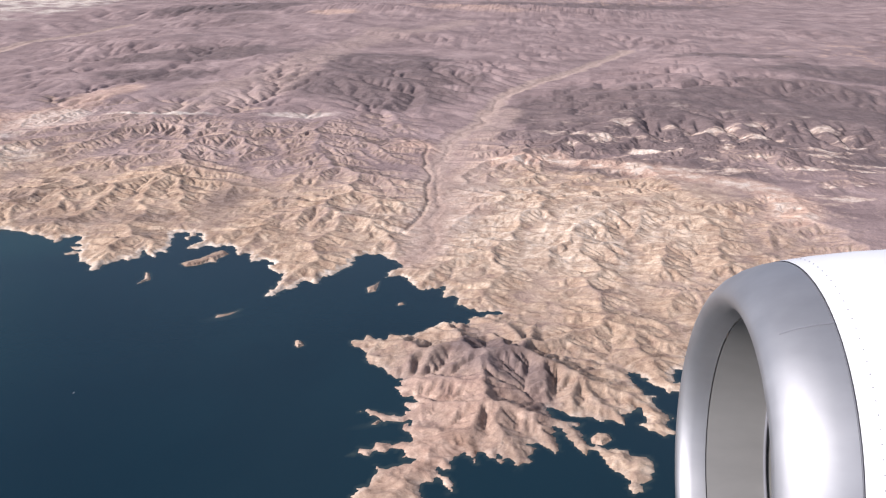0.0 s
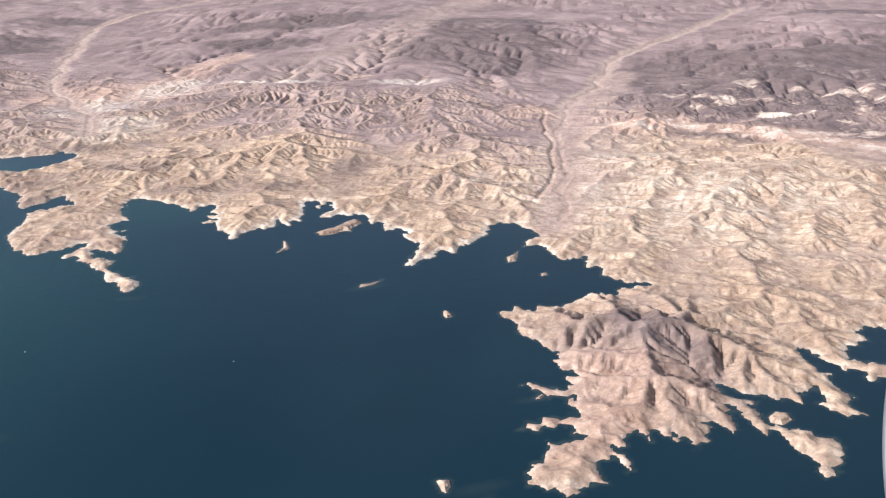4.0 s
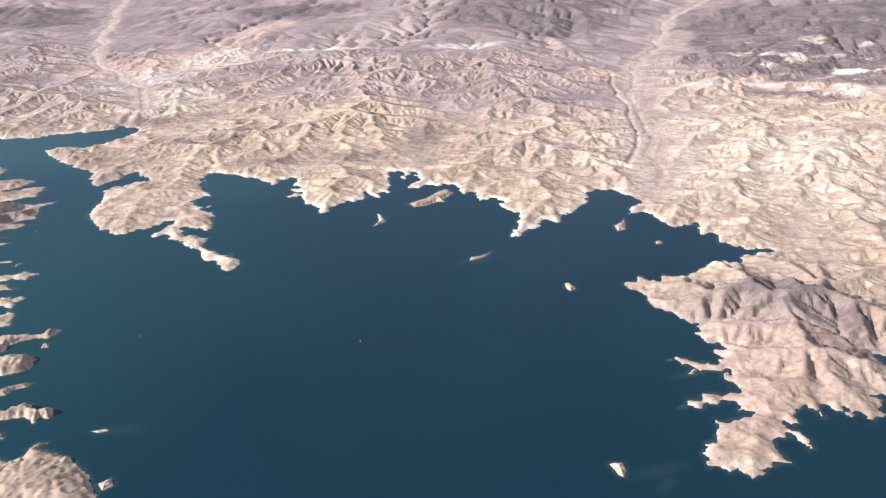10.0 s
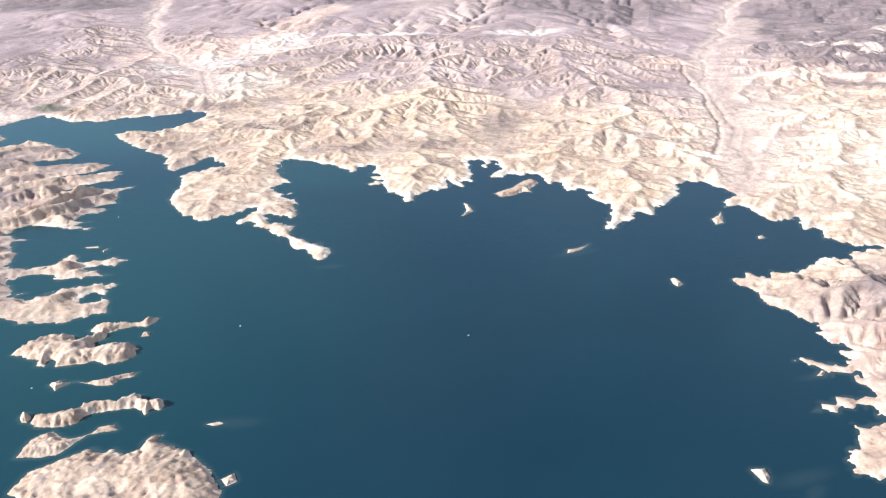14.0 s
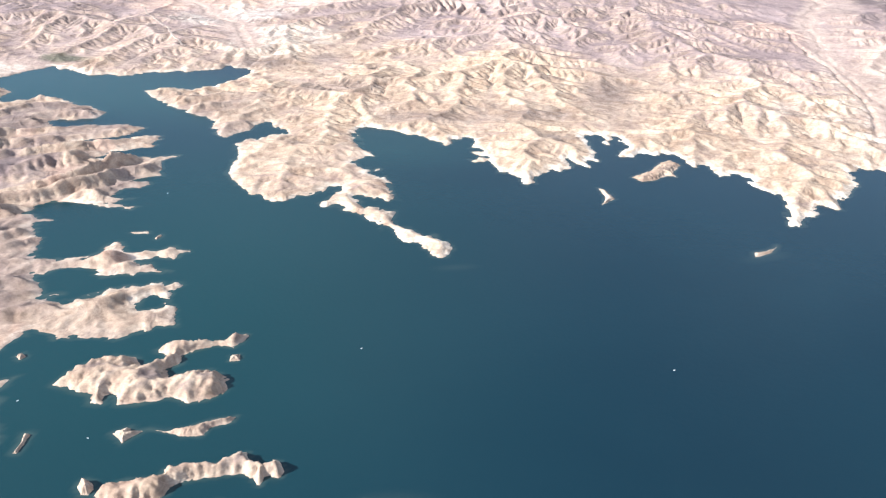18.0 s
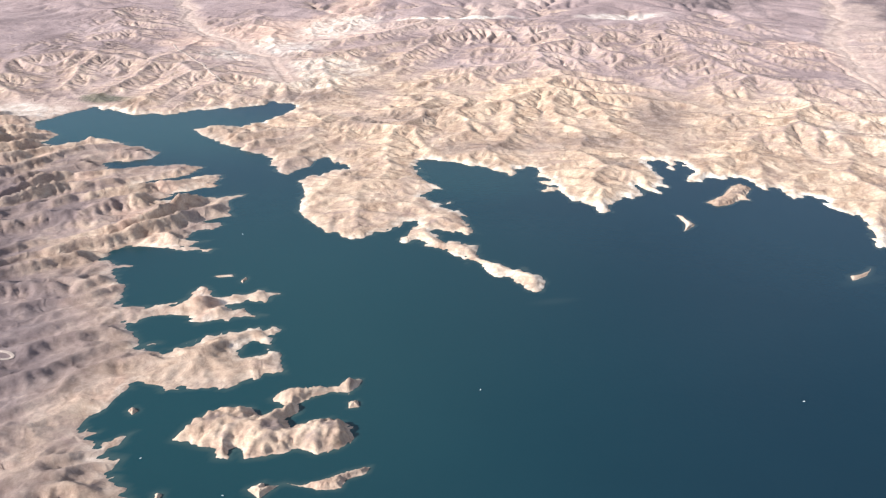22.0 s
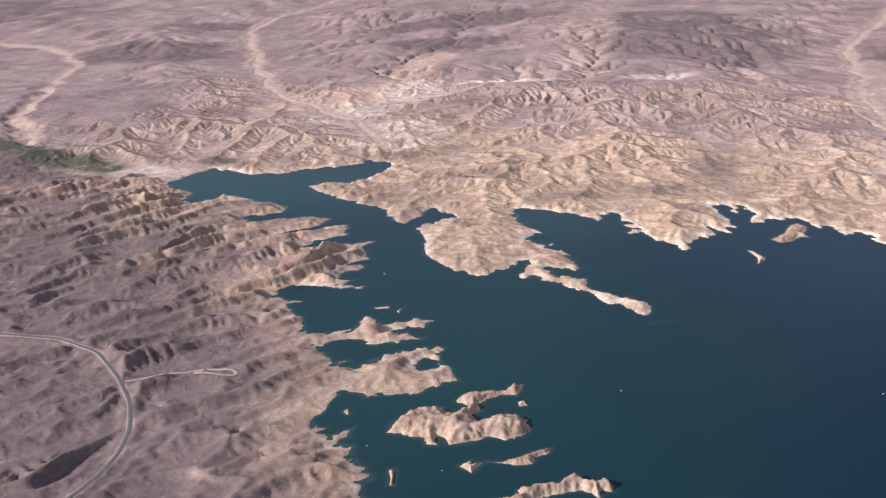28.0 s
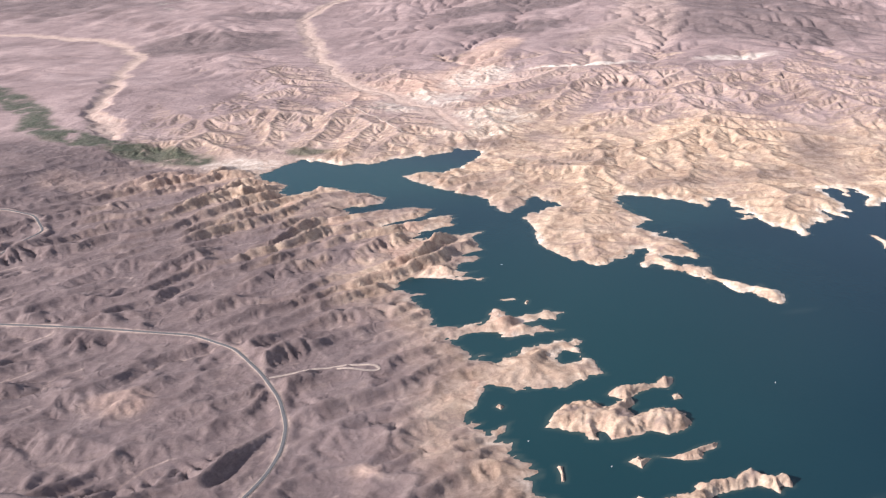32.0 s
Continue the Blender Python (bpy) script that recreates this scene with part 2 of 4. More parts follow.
EAST_FINGERS = [
    (-11.1, 137.1), (-10.7, 140.4), (-9.0, 143.2), (-6.8, 141.1), (-5.4, 138.7), (-5.8, 142.5), (-4.5, 143.6), (-2.7, 142.6), (-1.5, 143.4),
    (-0.0, 141.0), (1.4, 142.5), (3.9, 138.8), (4.5, 140.3), (6.7, 142.7), (6.0, 145.6), (7.9, 146.7), (5.6, 149.0), (8.2, 150.5), (10.1, 148.6),
    (11.9, 145.1), (13.0, 148.0), (12.3, 152.4), (12.2, 157.0), (14.1, 156.7), (15.9, 152.5), (17.0, 148.5), (18.8, 146.9), (19.3, 148.7),
    (22.0, 148.5), (23.5, 144.5), (25.0, 141.1), (27.8, 139.2), (28.1, 137.0), (28.3, 133.7), (29.4, 136.1), (32.4, 136.6), (30.2, 138.1),
    (32.0, 139.9), (33.9, 145.2), (33.1, 148.2), (29.4, 148.0), (28.7, 150.7), (24.6, 150.0), (20.3, 151.0), (17.9, 154.0), (15.5, 157.1),
]
EAST_CHANNEL = [
    (18.2, 159.0), (13.6, 159.7), (11.6, 161.1), (9.6, 165.4), (13.7, 163.5), (17.7, 162.2), (21.7, 161.9), (25.7, 161.8), (28.3, 161.5),
    (28.9, 164.9), (30.9, 166.7), (33.6, 170.1), (34.2, 165.8), (32.3, 161.2), (34.6, 159.2), (37.7, 157.9), (41.7, 159.0), (40.2, 161.9),
    (40.2, 165.6), (38.0, 169.0), (36.5, 172.8), (37.6, 175.7), (35.5, 175.9), (34.3, 177.9), (32.0, 182.8), (31.3, 187.3), (34.0, 186.8),
    (36.4, 182.7), (38.3, 181.0), (41.7, 179.3), (45.7, 178.0), (45.8, 174.4), (49.7, 176.4), (55.8, 178.9), (56.9, 183.7), (49.5, 183.0),
    (43.9, 184.0), (42.8, 188.4), (47.5, 192.5), (50.2, 194.6), (48.7, 199.3), (51.0, 203.2), (56.6, 202.1), (66.5, 199.2), (76.8, 188.5),
    (78.1, 167.2), (67.5, 136.6), (48.1, 117.7), (27.4, 114.4),
]
NORTH_WEST = [
    (-81.1, 216.9), (-79.5, 223.2), (-79.1, 230.0), (-79.7, 234.8), (-83.5, 235.6), (-86.2, 238.5), (-86.3, 243.4), (-89.6, 244.9), (-93.5, 242.9),
    (-95.0, 247.4), (-97.0, 249.6), (-99.9, 248.2), (-101.9, 251.6), (-104.8, 253.8), (-108.5, 256.2), (-110.9, 253.6), (-114.3, 254.1),
    (-116.1, 250.5), (-120.6, 250.7), (-119.3, 255.9), (-119.1, 262.3), (-120.4, 265.5), (-122.3, 264.7), (-123.1, 259.3), (-124.9, 260.6),
    (-125.5, 266.2), (-127.9, 265.7), (-130.9, 264.1), (-129.1, 258.0), (-126.6, 252.2), (-125.7, 245.2), (-127.9, 246.3), (-128.3, 241.2),
    (-132.0, 241.9), (-134.6, 245.6), (-132.4, 238.0), (-135.0, 235.9), (-137.3, 236.9), (-138.7, 233.9), (-141.0, 231.6), (-141.4, 226.1),
    (-142.6, 224.1), (-145.0, 228.9), (-147.3, 230.2), (-151.1, 231.2), (-152.1, 234.3),
]
NORTH_BAY = [
    (-155.2, 237.9), (-160.2, 236.4), (-157.8, 239.3), (-155.5, 241.0), (-160.0, 243.2), (-156.9, 245.6), (-160.8, 247.6), (-161.1, 253.1),
    (-163.6, 253.9), (-167.2, 251.8), (-168.8, 245.8), (-171.4, 248.7), (-174.5, 251.5), (-180.3, 252.0), (-184.9, 253.7), (-189.5, 255.4),
    (-194.4, 254.8), (-197.3, 251.9), (-195.0, 245.7), (-191.3, 238.8), (-186.0, 234.2), (-189.8, 231.0), (-190.2, 227.4), (-187.4, 225.7),
    (-182.3, 225.0), (-184.7, 221.8), (-180.7, 220.9), (-177.6, 218.0), (-174.8, 211.7), (-172.1, 208.0), (-174.7, 207.4), (-178.3, 207.6),
    (-182.6, 207.6), (-180.1, 203.9), (-175.3, 201.8), (-171.0, 201.3), (-172.0, 197.4), (-167.9, 194.5), (-165.5, 193.0), (-161.5, 190.2),
    (-160.6, 193.2), (-158.9, 189.9), (-156.6, 189.4),
]
SPIT_AND_DOME = [
    (-155.1, 186.2), (-154.9, 181.8), (-157.8, 182.2), (-160.9, 184.9), (-162.9, 187.9), (-166.1, 187.7), (-168.9, 191.0), (-174.1, 195.1),
    (-180.6, 198.5), (-185.6, 201.1), (-189.1, 199.7), (-190.2, 202.3), (-188.2, 207.0), (-187.8, 210.2), (-187.5, 214.0), (-190.5, 211.6),
    (-192.1, 207.8), (-196.5, 203.5), (-198.9, 200.3), (-202.6, 200.5), (-207.2, 201.1), (-211.0, 204.6), (-215.8, 208.7), (-219.3, 213.4),
    (-221.2, 219.4), (-222.8, 226.9), (-226.0, 232.4), (-225.4, 236.9), (-222.6, 238.3), (-218.9, 241.8), (-214.8, 244.5), (-216.4, 246.4),
    (-219.6, 248.0), (-223.7, 251.8), (-226.6, 250.2), (-226.9, 244.5), (-229.0, 241.4), (-230.4, 236.6), (-234.6, 238.3), (-238.5, 242.9),
    (-240.0, 248.2), (-246.2, 251.7),
]
NARROWS = [
    (-251.6, 253.5), (-259.9, 258.9), (-267.6, 262.6), (-274.6, 269.4), (-272.0, 272.8), (-267.3, 275.5), (-261.2, 275.1), (-255.9, 280.8),
    (-252.4, 286.4), (-251.1, 292.8), (-249.4, 297.5), (-253.5, 303.2), (-255.6, 300.7), (-260.7, 304.3), (-262.0, 298.5), (-267.5, 296.4),
    (-271.4, 293.1), (-274.5, 294.9), (-280.2, 289.9), (-284.7, 288.7), (-288.2, 284.7), (-292.1, 282.2), (-297.3, 283.0), (-303.8, 280.9),
    (-308.7, 283.8), (-315.5, 285.2), (-321.2, 286.8), (-324.6, 280.6), (-327.6, 274.0), (-330.9, 268.9), (-325.9, 261.0), (-319.8, 260.5),
    (-315.4, 257.3), (-316.8, 249.9), (-310.9, 247.1), (-305.6, 250.1), (-303.1, 254.5), (-298.2, 256.3), (-290.1, 253.1), (-282.6, 251.1),
    (-274.0, 246.5), (-275.9, 241.9), (-280.2, 239.2),
]
WEST_FINGERS = [
    (-287.9, 237.2), (-283.5, 232.6), (-279.9, 233.0), (-275.1, 236.7), (-269.1, 237.5), (-263.6, 239.7), (-256.8, 237.9), (-259.2, 232.6),
    (-262.8, 228.2), (-267.1, 226.2), (-269.8, 222.6), (-265.4, 224.1), (-259.6, 227.7), (-254.6, 230.7), (-250.5, 233.7), (-248.2, 230.5),
    (-248.6, 225.2), (-252.2, 222.9), (-255.8, 218.9), (-257.9, 213.7), (-254.2, 214.2), (-248.3, 216.3), (-241.3, 218.5), (-237.3, 221.2),
    (-239.0, 216.6), (-237.0, 212.6), (-234.8, 207.9), (-237.7, 205.1), (-240.8, 203.5), (-235.0, 201.5), (-236.0, 198.7), (-239.0, 197.2),
    (-240.5, 193.3), (-234.5, 193.4), (-238.1, 191.1), (-240.0, 188.7), (-230.9, 189.2), (-232.8, 187.2), (-239.5, 187.1), (-246.5, 187.9),
    (-251.4, 187.2), (-254.8, 183.6), (-255.5, 180.1), (-251.3, 177.7), (-245.7, 178.2), (-248.9, 175.5),
]
WEST_BAYS = [
    (-250.4, 174.0), (-245.9, 171.8), (-242.7, 169.2), (-241.2, 165.0), (-241.1, 162.5), (-238.2, 161.0), (-231.9, 162.1), (-228.9, 164.7),
    (-227.7, 168.4), (-226.3, 172.1), (-223.9, 170.3), (-222.2, 167.7), (-218.6, 168.7), (-213.4, 172.4), (-209.4, 171.4), (-211.0, 167.8),
    (-214.7, 167.8), (-217.2, 165.5), (-214.6, 163.9), (-209.2, 162.5), (-211.9, 161.6), (-216.7, 160.2), (-220.7, 157.7), (-223.7, 159.2),
    (-227.6, 160.0), (-231.3, 160.0), (-232.2, 158.0), (-233.5, 155.2), (-235.8, 155.6), (-232.9, 153.5), (-229.9, 150.6), (-228.0, 147.7),
    (-225.3, 149.5), (-226.5, 146.5), (-224.1, 146.4), (-221.5, 145.8), (-220.8, 148.3), (-217.7, 152.3), (-214.8, 155.2), (-210.3, 157.1),
    (-206.4, 159.0), (-203.3, 158.9), (-205.1, 155.8), (-203.9, 153.0), (-207.3, 152.6), (-209.5, 149.9),
]
WEST_SOUTH = [
    (-207.5, 148.2), (-203.5, 150.7), (-200.7, 149.9), (-198.9, 146.7), (-198.0, 145.3), (-201.0, 143.7), (-203.2, 141.7), (-206.5, 138.6),
    (-211.5, 137.7), (-216.8, 138.0), (-214.7, 136.2), (-217.0, 136.5), (-219.3, 137.8), (-222.7, 136.7), (-223.5, 134.1), (-224.6, 129.3),
    (-225.9, 125.8), (-225.6, 123.4), (-223.7, 124.6), (-222.5, 122.9), (-224.1, 121.0), (-220.2, 120.0), (-218.3, 123.2), (-216.6, 124.2),
    (-216.5, 122.3), (-218.6, 119.9), (-218.7, 118.1), (-215.6, 117.7), (-214.8, 116.2), (-215.8, 114.4), (-212.5, 112.8), (-210.9, 111.1),
    (-208.7, 109.1), (-211.0, 107.3), (-209.0, 103.9), (-203.9, 100.5), (-203.1, 93.0),
]
SOUTH = [(48, 60), (70, -40), (60, -220), (-60, -300), (-220, -260), (-262, -150), (-250, -40), (-232, 30), (-214, 70)]
LAKE = NORTH_EAST + EAST_HEAD + EAST_FINGERS + EAST_CHANNEL + SOUTH + (
    NORTH_WEST[1:] + NORTH_BAY + SPIT_AND_DOME + NARROWS + WEST_FINGERS + WEST_BAYS + WEST_SOUTH)[::-1]

# dry washes, roads and tracks; the cut bank of the main wash
WASH_MAIN = [(-41, 250), (-37, 262), (-35, 294), (-42, 336), (-47, 378), (-45, 418), (-36, 459), (-29, 508), (-23, 542), (-4, 585), (28, 653), (76, 782)]
WASH_WEST = [(-262, 330), (-297, 370), (-324, 394), (-350, 423), (-378, 474), (-407, 537), (-437, 605), (-432, 702), (-414, 803)]
WASH_FAR = [(-412, 300), (-436, 326), (-445, 341), (-463, 388), (-492, 441), (-506, 487), (-556, 529), (-648, 561), (-714, 573), (-900, 590)]
CUT_BANK = [(-58, 412), (-54, 398), (-50, 372), (-47, 346), (-43, 321), (-44, 295), (-47, 281), (-50, 272)]
HIGHWAY = [(-268, 60), (-262, 80), (-260, 93), (-259, 99), (-259, 107), (-261, 115), (-266, 124), (-274, 133), (-285, 143), (-298, 148), (-322, 147), (-353, 145), (-380, 160), (-381, 195), (-379, 204), (-390, 215), (-402, 217), (-440, 205)]
TRACK = [(-271.5, 131.5), (-269, 133), (-263, 136), (-256, 139), (-248, 139.5), (-246.5, 138), (-251, 136.5), (-258, 136.5)]


# ---------------------------------------------------------------- fields over the plan
def lattice(seed):
    return np.random.RandomState(seed).rand(256, 256, 2).astype(np.float32) * 2 - 1


def perlin(x, y, seed):
    g = lattice(seed)
    xi, yi = np.floor(x).astype(np.int64), np.floor(y).astype(np.int64)
    fx, fy = (x - xi).astype(np.float32), (y - yi).astype(np.float32)
    u, v = fx * fx * fx * (fx * (fx * 6 - 15) + 10), fy * fy * fy * (fy * (fy * 6 - 15) + 10)

    def corner(a, b):
        c = g[(xi + a) & 255, (yi + b) & 255]
        return c[..., 0] * (fx - a) + c[..., 1] * (fy - b)

    top = corner(0, 0) * (1 - u) + corner(1, 0) * u
    low = corner(0, 1) * (1 - u) + corner(1, 1) * u
    return top * (1 - v) + low * v


def fbm(x, y, scale, octaves, seed, gain=0.5):
    out, a, total = 0, 1.0, 0.0
    for k in range(octaves):
        out = out + a * perlin(x * scale * 2.03**k + 17.3 * k, y * scale * 2.03**k - 9.1 * k, seed + k)
        total += a
        a *= gain
    return out / total * 1.6


def ridged(x, y, scale, octaves, seed, gain=0.5):
    out, a, total = 0, 1.0, 0.0
    for k in range(octaves):
        out = out + a * (1 - np.abs(perlin(x * scale * 2.03**k + 7.7 * k, y * scale * 2.03**k + 3.1 * k, seed + k)) * 2.2)
        total += a
        a *= gain
    return out / total


def smooth(a, b, v):
    t = np.clip((v - a) / (b - a), 0, 1)
    return t * t * (3 - 2 * t)


def line_distance(x, y, line, closed=False):
    """The distance to a broken line, and how far along it the nearest point lies."""
    p = np.array(line, np.float32)
    q = np.roll(p, -1, 0) if closed else p[1:]
    best, along, gone = np.full(x.shape, 1e9, np.float32), np.zeros(x.shape, np.float32), 0.0
    for (ax, ay), (bx, by) in zip(p, q):
        dx, dy = bx - ax, by - ay
        ll = dx * dx + dy * dy + 1e-9
        t = np.clip(((x - ax) * dx + (y - ay) * dy) / ll, 0, 1)
        d = (x - ax - t * dx) ** 2 + (y - ay - t * dy) ** 2
        near = d < best
        best = np.where(near, d, best)
        along = np.where(near, gone + t * math.sqrt(ll), along)
        gone += math.sqrt(ll)
    return np.sqrt(best), along


def inside(x, y, ring):
    p = np.array(ring, np.float32)
    hit = np.zeros(x.shape, bool)
    for (ax, ay), (bx, by) in zip(p, np.roll(p, -1, 0)):
        if ay != by:
            hit ^= ((ay > y) != (by > y)) & (x < (bx - ax) * (y - ay) / (by - ay) + ax)
    return hit


def spot(x, y, cx, cy, rx, ry, turn=0.0, soft=0.5):
    """1 inside an ellipse, falling to 0 outside it; turn in degrees."""
    c, s = math.cos(radians(turn)), math.sin(radians(turn))
    u, v = ((x - cx) * c + (y - cy) * s) / rx, (-(x - cx) * s + (y - cy) * c) / ry
    return 1 - smooth(1 - soft, 1 + soft, np.sqrt(u * u + v * v))


# ---------------------------------------------------------------- ground: one sheet, fine round the lake, coarser to the horizon
STEP = 0.64
X0, X1, Y0, Y1 = -440.0, 195.0, 84.0, 474.0


def axis(a, b, out_low, out_high, grow_low, grow_high):
    core = np.arange(a, b + 0.01, STEP)
    low, high, d = [core[0]], [core[-1]], STEP
    while low[-1] > out_low:
        d *= grow_low
        low.append(low[-1] - d)
    d = STEP
    while high[-1] < out_high:
        d *= grow_high
        high.append(high[-1] + d)
    return np.array(low[:0:-1] + list(core) + high[1:]), len(low) - 1, len(core)


gx, cx0, cnx = axis(X0, X1, -5200, 5200, 1.026, 1.026)
gy, cy0, cny = axis(Y0, Y1, -900, 5000, 1.10, 1.0140)
XX, YY = [a.astype(np.float32) for a in np.meshgrid(gx, gy)]
core = (slice(cy0, cy0 + cny), slice(cx0, cx0 + cnx))

def toothed(x, y, sd):
    """Small spurs that run out into the water: south-eastward, and north-eastward on the west shore."""
    west = smooth(-205, -225, x + 0.2 * (y - 150)) * (1 - smooth(250, 280, y))
    bent_x, bent_y = x + 3 * fbm(x, y, 0.08, 2, 31), y + 3 * fbm(x, y, 0.08, 2, 33)
    spur = fbm((0.8 * bent_x + 0.6 * bent_y), 0.28 * (0.6 * bent_x - 0.8 * bent_y), 0.42, 3, 34)
    fin = fbm((0.45 * bent_x - 0.89 * bent_y), 0.25 * (0.89 * bent_x + 0.45 * bent_y), 0.40, 3, 37)
    return sd + 2.4 * ((1 - west) * spur + west * fin) * (1 - smooth(2, 9, np.abs(sd)))


# signed distance from the shore, inland positive; the shore is roughened a little
def frayed(x, y):
    """The plan, shaken a little, so that the shore is jagged."""
    return x + 0.9 * fbm(x, y, 0.45, 3, 40) + 1.1 * fbm(x, y, 0.2, 2, 44), y + 0.9 * fbm(x, y, 0.45, 3, 50) + 1.1 * fbm(x, y, 0.2, 2, 54)


near = (XX > -420) & (XX < 160) & (YY > -420) & (YY < 420)
SD = np.full(XX.shape, 250.0, np.float32)
px, py = frayed(XX[near], YY[near])
dist, _ = line_distance(px, py, LAKE, True)
SD[near] = toothed(XX[near], YY[near], np.where(inside(px, py, LAKE), -dist, dist))
SD = np.where(near, SD, np.maximum(60, np.hypot(np.clip(np.abs(XX + 130) - 200, 0, None), np.clip(np.abs(YY - 100) - 180, 0, None))))

def bends(x, y):
    """The plan, wound a little, so that streams bend."""
    return x + 8 * fbm(x, y, 0.035, 4, 72, 0.6), y + 8 * fbm(x, y, 0.035, 4, 76, 0.6)


wound = bends(XX, YY)
wd_main, wd_west, wd_far = [line_distance(*wound, w)[0] for w in (WASH_MAIN, WASH_WEST, WASH_FAR)]
wig = 3.4 * fbm(XX, YY, 0.07, 4, 70)
wash = np.maximum.reduce([1 - smooth(2.4, 8.0, wd_main + wig), 1 - smooth(2.4, 7.5, wd_west + wig), 1 - smooth(2.0, 7.0, wd_far + wig)])

# how high the land is lifted, by district
lift = 0.55 + 0.25 * fbm(XX, YY, 0.012, 3, 80)
lift += 1.0 * spot(XX, YY, 95, 560, 150, 130, -25)          # dark volcanic hills
lift += 0.55 * spot(XX, YY, -8, 180, 26, 24, -35)            # hill of the eastern peninsula
lift += 0.08 * spot(XX, YY, -190, 400, 110, 60, 10)
west_side = smooth(-196, -222, XX + 0.2 * (YY - 150)) * (1 - smooth(258, 285, YY + 0.12 * (XX + 300)))
lift *= 1 - 0.5 * west_side
lift *= 1 - 0.75 * wash
lift = np.clip(lift, 0.06, None) * (1 - 0.35 * smooth(-0.2, 0.5, fbm(XX, YY, 0.02, 2, 90)))


def eroded(sd, up, start, floor, step, seed, rounds=18):
    """Heights of a dissected land, and how much ground drains through each place: rain runs to the lake and cuts valleys into the lifted ground."""
    ny, nx = sd.shape
    rs = np.random.RandomState(seed)
    h = np.where(sd > 0, floor + 0.02 * sd + start + 0.10 * rs.rand(ny, nx), floor - 0.2).ravel()
    sea = (sd <= 0).ravel()
    idx = np.arange(ny * nx).reshape(ny, nx)
    hops = [(-1, -1), (-1, 0), (-1, 1), (0, -1), (0, 1), (1, -1), (1, 0), (1, 1)]
    upf, total = (up * 0.16 * step / 0.8).ravel(), ny * nx
    for turn in range(rounds):
        grid = np.pad(h.reshape(ny, nx), 1, constant_values=1e6)
        here = h.reshape(ny, nx)
        steep, to = np.zeros((ny, nx)), idx.copy()
        for a, b in hops:
            far = step * math.hypot(a, b) * (1 + 0.35 * rs.rand(ny, nx))
            fall = (here - grid[1 + a : ny + 1 + a, 1 + b : nx + 1 + b]) / far
            better = fall > steep
            steep = np.where(better, fall, steep)
            to = np.where(better, idx + a * nx + b, to)
        to = to.ravel()
        order = np.argsort(h, kind="stable")
        run = np.where((to // nx != np.arange(total) // nx) & (to % nx != np.arange(total) % nx), step * 1.414, step)
        receivers, area, up_order = to.tolist(), [step * step] * total, order.tolist()
        for i in reversed(up_order):
            j = receivers[i]
            if j != i:
                area[j] += area[i]
        k = (0.15 * np.sqrt(np.array(area)) / run).tolist()
        lifted = np.where(sea, h, h + upf)
        hl, still = lifted.tolist(), sea.tolist()
        for i in up_order:
            j = receivers[i]
            if j != i and not still[i]:
                hl[i] = (hl[i] + k[i] * hl[j]) / (1 + k[i])
        h = np.array(hl)
        if turn % 2 == 1 and turn < rounds - 5:
            g = h.reshape(ny, nx)
            soft = g.copy()
            soft[1:-1, 1:-1] = 0.64 * g[1:-1, 1:-1] + 0.09 * (g[:-2, 1:-1] + g[2:, 1:-1] + g[1:-1, :-2] + g[1:-1, 2:])
            h = np.where(sea, h, soft.ravel())
    return h.reshape(ny, nx).astype(np.float32), np.array(area).reshape(ny, nx).astype(np.float32)


def crisp(z, reach, much):
    """Cuts gullies deeper and raises the crests between them."""
    soft = z
    for _ in range(2):
        for side in (0, 1):
            run = np.cumsum(np.pad(soft, [(reach + 1, reach) if k == side else (0, 0) for k in (0, 1)], mode="edge").astype(np.float64), axis=side)
            n = z.shape[side]
            soft = (np.take(run, np.arange(2 * reach + 1, n + 2 * reach + 1), side) - np.take(run, np.arange(0, n), side)) / (2 * reach + 1)
    return (z + much * (z - soft)).astype(np.float32)


# ridges that the valleys start from: broad swells in the west, branching elsewhere
bx, by = XX + 9 * fbm(XX, YY, 0.02, 3, 61), YY + 9 * fbm(XX, YY, 0.02, 3, 66)
shape = fbm(bx, by, 0.030, 4, 64)
start = smooth(0, 22 - 6 * west_side, SD) * (west_side * (1.6 + 2.4 * shape) + (1 - west_side) * (1.0 + 1.3 * shape)) * (1 - 0.85 * wash)


def cuestas(x, y, apart, seed):
    """Tilted beds that strike north-east: a steep face to the south-east, a long gentle back. Height from 0 to 1, and the face's share."""
    wx, wy = x + 7 * fbm(x, y, 0.025, 3, seed), y + 7 * fbm(x, y, 0.025, 3, seed + 5)
    u, v = 0.70 * wx + 0.714 * wy, -0.714 * wx + 0.70 * wy
    p = v / apart + 1.5 * fbm(u * 0.5, v, 0.03, 4, seed + 10)
    f = p - np.floor(p)
    rise = smooth(0.0, 0.3, f) * (1 - smooth(0.3, 1.0, f))
    broken = smooth(-0.35, 0.45, fbm(u * 0.6, v * 1.3, 0.045, 4, seed + 15, 0.6))
    face = smooth(0.02, 0.12, f) * (1 - smooth(0.32, 0.55, f)) * broken
    spurs = np.clip(ridged(u + 0.8 * fbm(x, y, 0.2, 2, seed + 22), v * 0.2, 0.52, 2, seed + 20), 0, 1.1)
    return rise * (0.12 + 1.1 * broken) - 0.25 * face * (1 - spurs), face, face * (spurs - 0.55)


